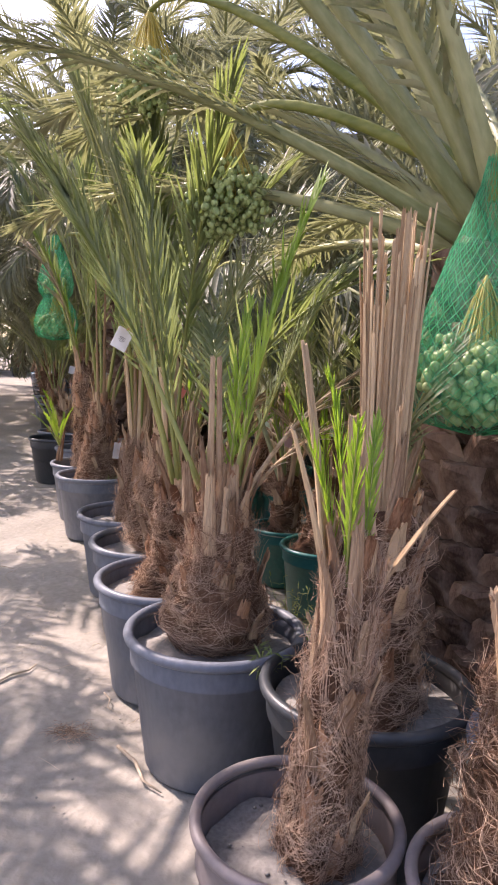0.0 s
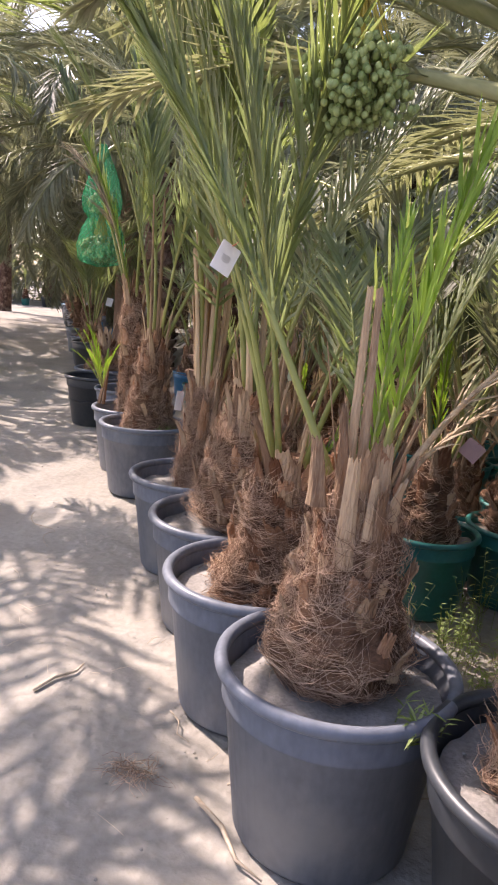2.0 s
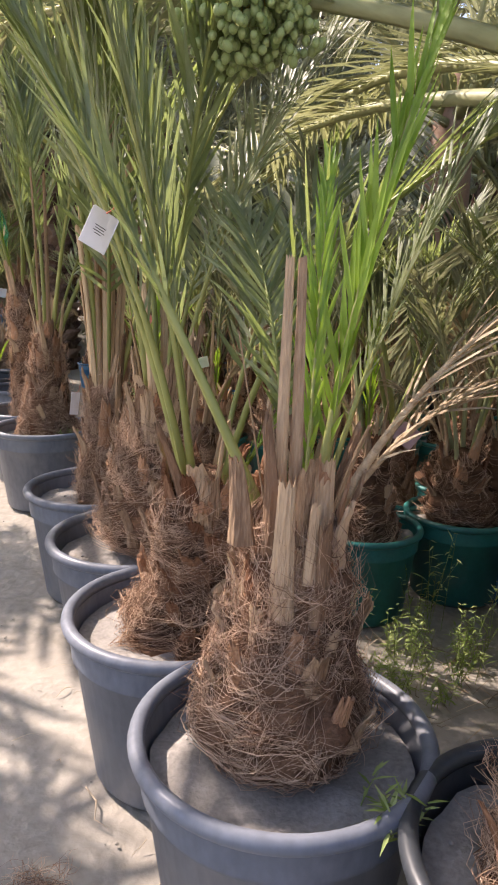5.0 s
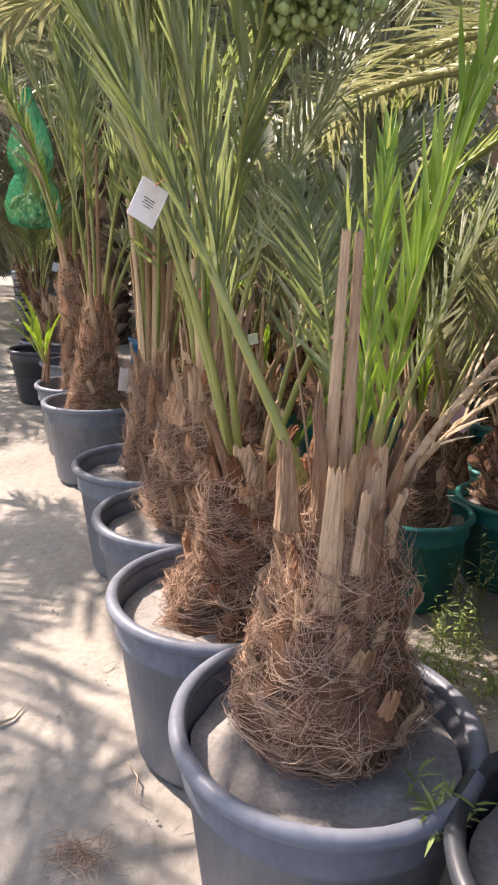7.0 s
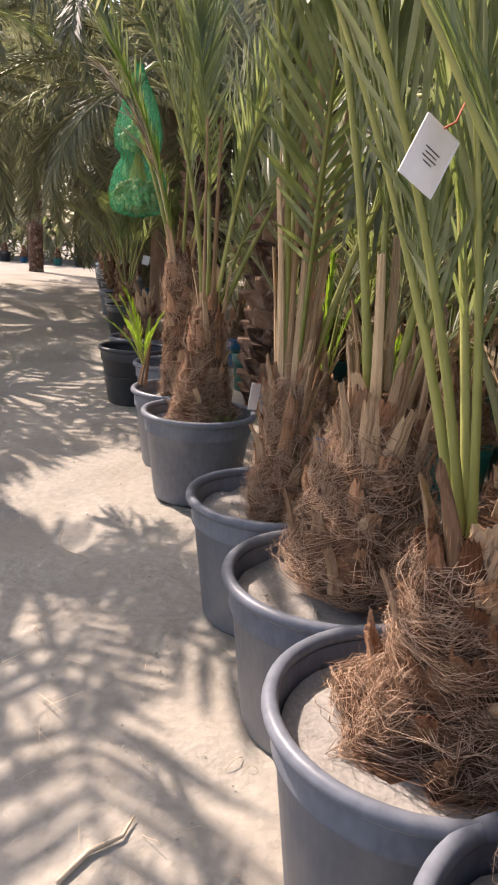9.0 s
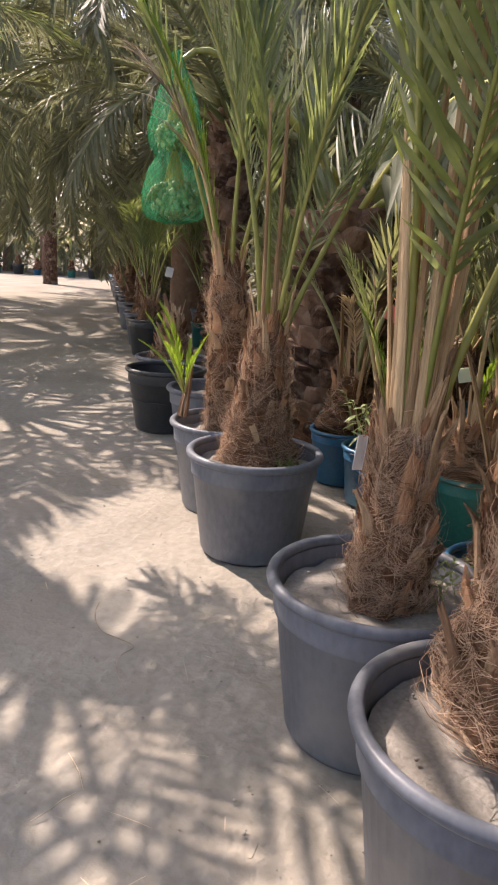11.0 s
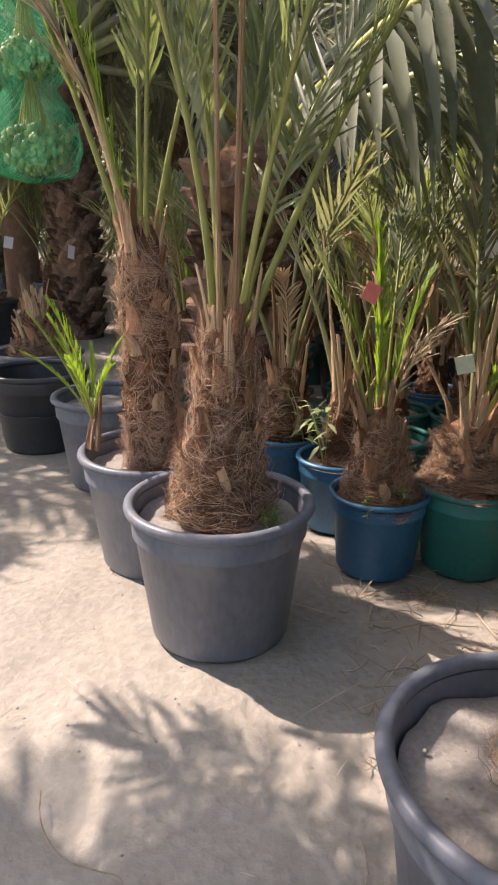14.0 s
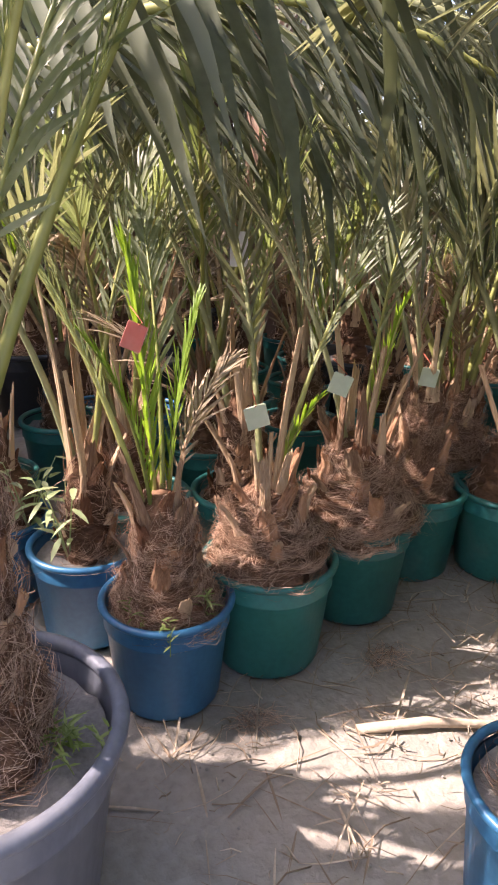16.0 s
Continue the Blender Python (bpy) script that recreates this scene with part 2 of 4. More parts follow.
    def mesh(self, name, materials, smooth=True):
        me = bpy.data.meshes.new(name)
        me.from_pydata([tuple(p) for p in self.v], [], self.f)
        for m in materials:
            me.materials.append(m)
        me.polygons.foreach_set("material_index", self.m)
        me.polygons.foreach_set("use_smooth", [smooth] * len(self.f))
        me.update()
        return me


def part(name, mesh, parent, m=None, label=""):
    """A mesh object under a thing or a part, at the pose m in its parent's space."""
    ob = new(name, mesh)
    ob.parent = parent
    if m is not None:
        ob.matrix_basis = m
    if label:
        ob["label"] = label
    return ob


def thing(name, m, label, category, group="", kind=""):
    ob = new(name)
    ob.empty_display_size = 0.1
    ob.matrix_basis = m
    return tagged(ob, label, category, group, kind)


def place(x, y, z, az=0.0, el=0.0, twist=0.0, s=1.0):
    """A pose that points the local x axis along the azimuth az and the elevation el."""
    return Matrix.Translation((x, y, z)) @ pose(0, 0, 0, 0, 0, az) @ pose(0, 0, 0, 0, -el, 0) @ pose(0, 0, 0, twist, 0, 0) @ Matrix.Scale(s, 4)


# ---- fronds ----
def frond_mesh(name, length, bare, pairs, leaf, width, bend, vee, seed, leaf_mat, stalk_mat, stalk=0.012, sag=0.12, miss=0.05, simple=False, open_angle=52):
    rng = random.Random(seed)
    s, steps = Shape(), 12
    pts, tans, p, side = [Vector((0, 0, 0))], [], Vector((0, 0, 0)), rng.uniform(-0.12, 0.12)
    for i in range(steps):
        u = (i + 0.5) / steps
        a, b = -radians(bend) * u ** 1.6, side * u
        t = Vector((math.cos(a) * math.cos(b), math.sin(b), math.sin(a)))
        p = p + t * (length / steps)
        pts.append(p.copy()), tans.append(t)
    tans.append(tans[-1])
    radii = [stalk * (1.45 - 0.9 * min(1, u * 6) * 0.5) * (1 - u) ** 0.75 + 0.0016 for u in [i / steps for i in range(steps + 1)]]
    s.tube(pts, radii, 5 if simple else 7, 1.35, 1)
    for i in range(pairs):
        u = i / (pairs - 1)
        q = bare + (1 - bare) * (u ** 0.92)
        k = min(int(q * steps), steps - 1)
        base = pts[k].lerp(pts[k + 1], q * steps - k)
        t = tans[k]
        y = Vector((0, 1, 0))
        up = y.cross(t) * -1
        for sg in (-1, 1):
            if rng.random() < miss:
                continue
            size = leaf * min(1.0, 0.42 + 2.4 * u) * (1 - 0.5 * u ** 3) * rng.uniform(0.82, 1.12)
            th = radians(open_angle * (1 - 0.62 * u) + rng.uniform(-9, 9))
            ph = radians(vee + rng.uniform(-22, 22))
            way = t * math.cos(th) + (y * (sg * math.cos(ph)) + up * math.sin(ph)) * math.sin(th)
            s.blade(base, way, up, size, width * rng.uniform(0.8, 1.15), sag * rng.uniform(0.3, 1.9), 0, 0.4, (0.0, 0.45) if simple else (0.0, 0.3, 0.7))
    return s.mesh(name, [leaf_mat, stalk_mat])


def lib(count, maker):
    return [maker(k) for k in range(count)]


# upright fronds of tied nursery palms, short fronds of small ones, and long ones of old palms
UPRIGHT = lib(4, lambda k: frond_mesh("frond", 1.6, 0.33, 46, 0.32, 0.0145, 14 + 8 * k, 28, 11 + k, LEAF, RACHIS, 0.0072, 0.06, open_angle=22 + 4 * k))
OPEN = lib(4, lambda k: frond_mesh("frond", 1.45, 0.3, 42, 0.33, 0.0165, 45 + 12 * k, 22, 31 + k, LEAF, RACHIS, 0.0068, 0.1, open_angle=50))
YOUNG = lib(3, lambda k: frond_mesh("frond", 1.0, 0.2, 36, 0.19, 0.0125, 16 + 8 * k, 35, 51 + k, LEAF_YOUNG, RACHIS, 0.008, 0.04, open_angle=21))
DRY = lib(3, lambda k: frond_mesh("frond", 1.25, 0.35, 26, 0.33, 0.020, 40 + 14 * k, 10, 71 + k, LEAF_DRY, STRAW, 0.011, 0.25, 0.2, open_angle=34))
SMALL = lib(4, lambda k: frond_mesh("frond", 1.08, 0.46, 22, 0.22, 0.0135, 20 + 12 * k, 25, 91 + k, (LEAF, LEAF_OLD)[k % 2], (RACHIS, RACHIS_OLD)[k % 2], 0.009, 0.1, open_angle=36, simple=k > 1))
BIG = lib(4, lambda k: frond_mesh("frond", 3.1, 0.13, 84, 0.52, 0.032, 62 + 13 * k, 18, 111 + k, (LEAF_OLD, LEAF_GREY)[k % 2], RACHIS_OLD, 0.032, 0.16, simple=True))
BIG_UP = lib(3, lambda k: frond_mesh("frond", 3.2, 0.40, 60, 0.50, 0.030, 30 + 12 * k, 15, 171 + k, LEAF_OLD, RACHIS_OLD, 0.036, 0.2, simple=True))
BIG_OLD = lib(3, lambda k: frond_mesh("frond", 3.0, 0.2, 74, 0.52, 0.028, 95 + 12 * k, -6, 131 + k, LEAF_GREY, RACHIS_OLD, 0.028, 0.35, 0.1, simple=True))
AIRY = lib(4, lambda k: frond_mesh("frond", 3.0, 0.16, 27, 0.82, 0.070, 48 + 12 * k, 8, 191 + k, LEAF, RACHIS, 0.026, 0.12, 0.06, open_angle=60))
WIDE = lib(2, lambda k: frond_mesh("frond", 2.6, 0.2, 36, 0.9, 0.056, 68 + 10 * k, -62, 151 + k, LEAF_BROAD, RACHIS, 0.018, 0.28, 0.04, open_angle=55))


# ---- trunks of nursery palms: a fibre body, loose strands and cut leaf bases ----
def girth(h, a, off):
    """How far the trunk swells at the height h and the angle a: lumps, and a spiral of overlapping leaf bases."""
    q = Vector((math.cos(a) * 2.2, math.sin(a) * 2.2, h * 6)) + off
    tier = (h / 0.085 + a / math.pi) % 1.0
    return 1 + 0.24 * noise.noise(q) + 0.18 * noise.noise(q * 2.9) + 0.17 * (tier - 0.5)


def body_mesh(seed, profile):
    off = Vector((seed * 3.7, 0, 0))

    def wob(r, z, w):
        q = Vector((math.cos(w) * 4.4, math.sin(w) * 4.4, z * 12)) + off
        return r * girth(z, w % (2 * math.pi), off), z + 0.01 * noise.noise(q)
    s = Shape()
    s.lathe(profile, 34, 0, wob, True)
    return s.mesh("trunk", [BARK])


def radius_at(profile, z):
    for (r0, z0), (r1, z1) in zip(profile, profile[1:]):
        if z <= z1:
            return r0 + (r1 - r0) * max(0, (z - z0)) / max(1e-6, z1 - z0)
    return profile[-1][0]


def strand_mesh(seed, profile, count, loose=1.0):
    """Fibre in swags: bundles of nearly parallel strands slung round the trunk, and loose curled ends."""
    rng = random.Random(seed)
    s, top = Shape(), profile[-1][1]
    off = Vector((seed * 3.7 - 100 * 3.7, 0, 0))
    per = 14 if count > 1000 else 10
    coarse = 1.0 if count > 1000 else 1.5 if count > 300 else 2.2
    for b in range(count // per):
        z, w = top * (0.03 + 0.93 * rng.random() ** 1.25), rng.uniform(0, 2 * math.pi)
        turn, rise = rng.uniform(0.5, 1.9) * rng.choice((-1, 1)), rng.gauss(0, 0.09) * top
        sag, lift, wide = rng.uniform(0.0, 0.06), rng.uniform(0.0, 0.019) * loose, rng.uniform(0.012, 0.034)
        if rng.random() < 0.22:
            turn, rise, sag = turn * 0.2, rng.uniform(0.06, 0.2), 0.0
        shag = rng.random() < 0.26
        for _ in range(per):
            z1, w1 = z + rng.gauss(0, wide), w + rng.gauss(0, 0.10)
            t1, r1, s1 = turn * rng.uniform(0.6, 1.15), rise + rng.gauss(0, 0.018), sag * rng.uniform(0.5, 1.4)
            l1 = max(0.0, lift + rng.gauss(0, 0.004)) + (rng.uniform(0.01, 0.045) * loose if shag or rng.random() < 0.05 else 0)
            curl, ph = rng.uniform(0.003, 0.015), rng.uniform(0, 6.28)
            pts = []
            for i in range(7):
                u = i / 6
                a = w1 + t1 * u + 0.04 * math.sin(7 * u + ph)
                h = z1 + r1 * u - s1 * math.sin(math.pi * u) + curl * math.sin(8 * u + ph)
                h = min(max(h, 0.004), top * 1.03)
                r = radius_at(profile, h) * girth(h, a % (2 * math.pi), off) + 0.003 + l1 * (1.25 * u ** 1.3 if shag else 0.25 + 0.75 * math.sin(math.pi * (0.1 + 0.8 * u)))
                pts.append((r * math.cos(a), r * math.sin(a), h))
            t = rng.uniform(0.0004, 0.00095) * coarse
            s.tube(pts, [t * 0.9, t * 1.1, t, t, t, t * 0.8, t * 0.4], 3, cap=False)
    return s.mesh("fibre", [FIBRE])


PROFILES = {
    "bulb": [(0.15, 0.0), (0.155, 0.04), (0.205, 0.085), (0.21, 0.15), (0.175, 0.23), (0.142, 0.31), (0.122, 0.42), (0.10, 0.52), (0.05, 0.57)],
    "cone": [(0.165, 0.0), (0.20, 0.05), (0.16, 0.15), (0.128, 0.27), (0.105, 0.40), (0.09, 0.52), (0.075, 0.61), (0.04, 0.66)],
    "slim": [(0.12, 0.0), (0.125, 0.08), (0.105, 0.2), (0.095, 0.34), (0.085, 0.48), (0.07, 0.58), (0.035, 0.63)],
    "tall": [(0.15, 0.0), (0.16, 0.08), (0.14, 0.2), (0.13, 0.38), (0.12, 0.56), (0.115, 0.72), (0.10, 0.84), (0.05, 0.90)],
}


def spline(profile, n=34):
    """The profile at n even steps."""
    top = profile[-1][1]
    return [(radius_at(profile, top * i / (n - 1)), top * i / (n - 1)) for i in range(n)]


BODIES, STRANDS, STRANDS_MID, STRANDS_FEW = {}, {}, {}, {}
for _k, (_name, _p) in enumerate(PROFILES.items()):
    for _v in range(2):
        _sd = 3 + _k * 2 + _v
        BODIES[_name, _v] = body_mesh(_sd, spline(_p))
        STRANDS[_name, _v] = strand_mesh(_sd + 100, _p, 3200)
        STRANDS_MID[_name, _v] = strand_mesh(_sd + 100, _p, 650)
        STRANDS_FEW[_name, _v] = strand_mesh(_sd + 100, _p, 200, 1.3)


def stub_mesh(seed, length, width, mats, torn=0.5, thick=0.3, bend=1.0):
    """A cut leaf base: a hollowed, tapering board with a torn, split end; it stands along z and leans to +x."""
    rng = random.Random(seed)
    s, n, rows = Shape(), 9, 6
    ends = [rng.uniform(-0.5, 0.3) for _ in range(n)]
    bow, skew = rng.uniform(0.04, 0.2) * bend, rng.uniform(-0.12, 0.12) * bend
    for j in range(rows):
        u = j / (rows - 1)
        w = width * (1.0 - 0.45 * u ** 0.8)
        lean = bow * length * u * u
        front, rear = [], []
        for k in range(n):
            c = k / (n - 1) * 2 - 1
            z = length * (u + (torn * 0.5 * ends[k] * u ** 3))
            ridge = rng.uniform(-0.05, 0.05) * w
            x = lean + 0.30 * w * (1 - c * c) * (1 - 0.4 * u) + ridge
            front.append(Vector((x, c * w * 0.5 + skew * length * u * u, z)))
            rear.append(Vector((x - (thick * w * (1 - 0.55 * abs(c)) * (1 - 0.65 * u) + 0.003), c * w * 0.47 + skew * length * u * u, z - 0.004)))
        s.v += front + rear
    m = 2 * n
    for j in range(rows - 1):
        for k in range(n - 1):
            q = j * m + k
            s.face(q, q + 1, q + m + 1, q + m)
            q += n
            s.face(q + 1, q, q + m, q + m + 1)
        for a, c in ((0, n), (2 * n - 1, n - 1)):
            q = j * m
            s.face(q + a, q + m + a, q + m + c, q + c)
    q = (rows - 1) * m
    for k in range(n - 1):
        s.face(q + k, q + k + 1, q + n + k + 1, q + n + k)
    return s.mesh("cut_leaf_base", mats, False)


STUBS = lib(8, lambda k: stub_mesh(200 + k, (0.12, 0.16, 0.22, 0.14, 0.26, 0.18, 0.2, 0.1)[k], (0.055, 0.07, 0.05, 0.08, 0.045, 0.06, 0.03, 0.075)[k], [STUB]))
SHEATHS = lib(6, lambda k: stub_mesh(240 + k, (0.11, 0.14, 0.12, 0.16, 0.10, 0.13)[k], (0.10, 0.12, 0.09, 0.11, 0.13, 0.08)[k], [SHEATH], 0.9, 0.45, 0.8))
SPLINTS = lib(12, lambda k: stub_mesh(220 + k, (0.5, 0.62, 0.42, 0.75, 1.1, 1.0, 1.15, 0.95, 1.1, 1.0, 1.15, 0.85)[k], (0.04, 0.045, 0.034, 0.038, 0.036, 0.03, 0.026, 0.034, 0.02, 0.015, 0.024, 0.018)[k], [STRAW], 0.06, bend=0.35 if k < 4 else 0.12))


# ---- pots ----
def pot_meshes(mat, top, low, height):
    """Outer wall with lip and step, open at the top; the rolled rim is a mesh of its own."""
    s = Shape()
    t = top / 0.3
    s.lathe([(0.0, 0.012), (low * 0.93, 0.012), (low, 0.0), (low + 0.008, 0.012), (low + (top - low) * 0.70 - 0.008 * t, height * 0.76), (low + (top - low) * 0.72, height * 0.775),
             (top - 0.024 * t, height * 0.79), (top - 0.020 * t, height - 0.035), (top - 0.022 * t, height - 0.028)], 56)
    s.lathe([(top - 0.03 * t, height - 0.03), (top - 0.036 * t, height * 0.8), (low + (top - low) * 0.6 - 0.01, height * 0.6), (low - 0.01, 0.03), (0.0, 0.03)], 56)
    wall = s.mesh("pot", [mat])
    s = Shape()
    c = 0.017 * t
    ring = [(top - c + c * math.cos(a) * 1.0, height - c + c * math.sin(a)) for a in [radians(v) for v in range(-120, 241, 30)]]
    s.lathe(ring, 56)
    return wall, s.mesh("rim", [mat])


POTS = {
    "slate": (*pot_meshes(POT_GREY, 0.30, 0.215, 0.46), 0.30, 0.46, "large slate-grey plastic nursery pot"),
    "black": (*pot_meshes(POT_BLACK, 0.30, 0.21, 0.46), 0.30, 0.46, "large black plastic nursery pot"),
    "taupe": (*pot_meshes(POT_TAUPE, 0.215, 0.165, 0.44), 0.215, 0.44, "dusty taupe plastic nursery pot"),
    "teal": (*pot_meshes(POT_TEAL, 0.21, 0.155, 0.345), 0.21, 0.345, "teal-green plastic nursery pot"),
    "large_teal": (*pot_meshes(POT_TEAL, 0.24, 0.175, 0.37), 0.24, 0.37, "teal-green plastic nursery pot"),
    "blue": (*pot_meshes(POT_BLUE, 0.192, 0.141, 0.32), 0.192, 0.32, "blue plastic nursery pot"),
    "pale": (*pot_meshes(POT_PALE, 0.28, 0.20, 0.42), 0.28, 0.42, "pale blue plastic nursery pot"),
}


def soil_mesh(seed, r):
    rng = random.Random(seed)
    s = Shape()
    off = Vector((seed * 5.1, 0, 0))
    rows = [(r * k / 9, 0) for k in range(10)][::-1]

    def wob(q, z, w):
        p = Vector((q * math.cos(w) * 9, q * math.sin(w) * 9, 0)) + off
        return max(q, 0.001), 0.018 * noise.noise(p) + 0.008 * noise.noise(p * 3) + 0.012 * (1 - q / r) ** 1.5
    s.lathe(rows, 36, 0, wob)
    for _ in range(7):
        a, q = rng.uniform(0, 6.28), r * math.sqrt(rng.random()) * 0.93
        s.ball((q * math.cos(a), q * math.sin(a), 0.012), rng.uniform(0.002, 0.006), 0.6, 0, 6, 4)
    return s.mesh("soil", [SOIL])


SOILS = {k: lib(2, lambda i, k=k: soil_mesh(len(k) * 7 + i, POTS[k][2] - 0.042 * POTS[k][2] / 0.3)) for k in POTS}


# ---- where the way is kept free ----
WAY = [Vector(p) for p in ((0.3, -1.2), (-0.1, 1.1), (-0.6, 1.8), (-1.2, 2.5), (-1.55, 3.9))]


def free(mesh, m, wide, low, over_path=1.75):
    """Whether a frond at the pose m stays off the trodden way, and high enough over the open path."""
    n = len(mesh.vertices)
    for i in range(0, n, max(1, n // 160)):
        p = m @ mesh.vertices[i].co
        q = Vector((p.x, p.y))
        if p.z < low:
            for a, c in zip(WAY, WAY[1:]):
                t = max(0, min(1, (q - a).dot(c - a) / (c - a).length_squared))
                if (a.lerp(c, t) - q).length < wide:
                    return False
        if p.z < (over_path if p.y < 7.5 else min(over_path, 1.0)) and -3.3 < p.x + 0.35 + 0.53 * (p.y - 2.0) < 0 and p.y < 26:
            return False
    return True


# stretches of ground that lie in the sun: the crowns have gaps above them
SUNNY = ((-0.60, 2.15, 0.05, 3.00), (-2.6, 4.43, -0.95, 4.85), (-0.75, 4.55, 0.05, 5.0))


SHADED = set()


def airy(mesh, m, sunny=0.14, twice=0.74):
    """Whether a frond leaves the sunny stretches open and does not cover ground over the path that is already shaded."""
    n, hit, k, cells = len(mesh.vertices), 0, 0, set()
    for i in range(0, n, max(1, n // 150)):
        p = m @ mesh.vertices[i].co
        q = p - toward * (p.z / toward.z)
        k += 1
        hit += any(a < q.x < c and b < q.y < e for a, b, c, e in SUNNY)
        if -3.6 < q.x < 0.3 and 0.8 < q.y < 8.0 and not (-2.6 < q.x < -0.9 and 3.1 < q.y < 4.35):
            cells.add((int(q.x / 0.13 + 100), int(q.y / 0.13 + 100)))
    if hit / k > sunny or (len(cells) > 5 and len(cells & SHADED) > twice * len(cells)):
        return False
    SHADED.update(cells)
    return True


# ---- a potted palm ----
def potted_palm(x, y, pot="slate", trunk="bulb", size=1.0, height=1.0, lean=(0, 0), fronds=(), stubs=16, splints=(), seed=0, label="", near=2,
                fill=0.84, group="potted palms", shift=(0.0, 0.0), turn=None):
    rng = random.Random(1000 + seed)
    wall, rim, rad, hi, words = POTS[pot]
    root = thing("potted_palm", pose(x, y, 0, 0, 0, rng.uniform(0, 360) if turn is None else turn), label or f"young shaggy date palm in a {words}", "potted palm", group)
    root_turn = root.matrix_basis.to_3x3().inverted()
    holder = part("pot", wall, root, None, words)
    part("rim", rim, holder)
    part("soil", rng.choice(SOILS[pot]), root, pose(0, 0, hi * fill), "pale dusty potting sand")
    if not trunk:
        return root
    v = rng.randrange(2)
    prof = PROFILES[trunk]
    tip = prof[-1][1] * height
    at = root_turn @ Vector((shift[0], shift[1], 0))
    back = root_turn.to_4x4()
    tm = Matrix.Translation((at.x, at.y, hi * fill - 0.02)) @ back @ pose(0, 0, 0, lean[1], lean[0], 0) @ pose(0, 0, 0, 0, 0, rng.uniform(0, 360)) @ Matrix.Diagonal((size, size, height, 1))
    body = part("trunk", BODIES[trunk, v], root, tm, "brown fibrous trunk with cut leaf bases")
    tagged(part("fibre", (STRANDS if near == 2 else STRANDS_MID if near else STRANDS_FEW)[trunk, v], body), "loose tangled brown fibre", "", "", "stuff")
    stubs = stubs if near < 2 else int(stubs * 1.5)
    for i in range(stubs):
        u = 0.16 + 0.82 * ((i + rng.random() * 0.6) / stubs) ** 0.62
        a = i * 137.5 + rng.uniform(-20, 20)
        z = prof[-1][1] * u
        low = u < 0.6
        r = radius_at(prof, z) * (rng.uniform(0.92, 1.04) if low else rng.uniform(0.8, 0.98))
        m = pose(0, 0, 0, 0, 0, a) @ Matrix.Translation((r, 0, z - 0.03)) @ pose(0, 0, 0, rng.uniform(-8, 8), rng.uniform(4, 14) if low else rng.uniform(-3, 9), 0)
        tall = rng.uniform(0.4, 0.7) if low else rng.uniform(0.7, 1.35)
        m = m @ Matrix.Diagonal((1 / size ** 0.5, 1 / size ** 0.5, tall / height, 1))
        part("cut_leaf_base", rng.choice(STUBS), body, m)
    rags = 0 if not near else 8 if near < 2 else 14 if trunk == "bulb" and rad > 0.25 else 30 if rad > 0.25 else 14
    for i in range(rags):
        u = (0.30 if trunk == "bulb" else 0.08) + (0.66 if trunk == "bulb" else 0.88) * (i + rng.random()) / rags
        z = prof[-1][1] * u
        m = pose(0, 0, 0, 0, 0, i * 137.5 + rng.uniform(-25, 25)) @ Matrix.Translation((radius_at(prof, z) * rng.uniform(0.8, 0.95), 0, z - 0.05)) @ pose(0, 0, 0, rng.uniform(-12, 12), rng.uniform(2, 15), 0)
        w = 0.6 if trunk == "slim" else 0.75
        part("leaf_sheath", rng.choice(SHEATHS), body, m @ Matrix.Diagonal((w / size ** 0.5, w / size ** 0.5, rng.uniform(0.6, 1.0) / height, 1)))
    head = tm @ Vector((0, 0, prof[-1][1] * 0.93))
    for az, el, k, sc in splints:
        m = Matrix.Translation(head) @ back @ place(0.05 * math.cos(radians(az)), 0.05 * math.sin(radians(az)), -0.06, az) @ pose(0, 0, 0, 0, 90 - el, 0) @ Matrix.Scale(sc, 4)
        part("dry_stalk", SPLINTS[k % 12], root, m, "dry cut leaf stalk")
    for az, el, meshes, k, sc in fronds:
        m = Matrix.Translation(head) @ back @ place(0.025 * math.cos(radians(az)), 0.025 * math.sin(radians(az)), -0.1, az, el, rng.uniform(-25, 25), sc)
        if free(meshes[k % len(meshes)], root.matrix_basis @ m, 0.28, 1.75, 0.7):
            part("frond", meshes[k % len(meshes)], root, m)
    return root


def spray(rng, n, meshes, lo=62, hi=86, scale=1.0, turn=0):
    """n fronds spread evenly about the crown."""
    return [(turn + 360 * i / n + rng.uniform(-25, 25), rng.uniform(lo, hi), meshes, rng.randrange(4), scale * rng.uniform(0.8, 1.12)) for i in range(n)]


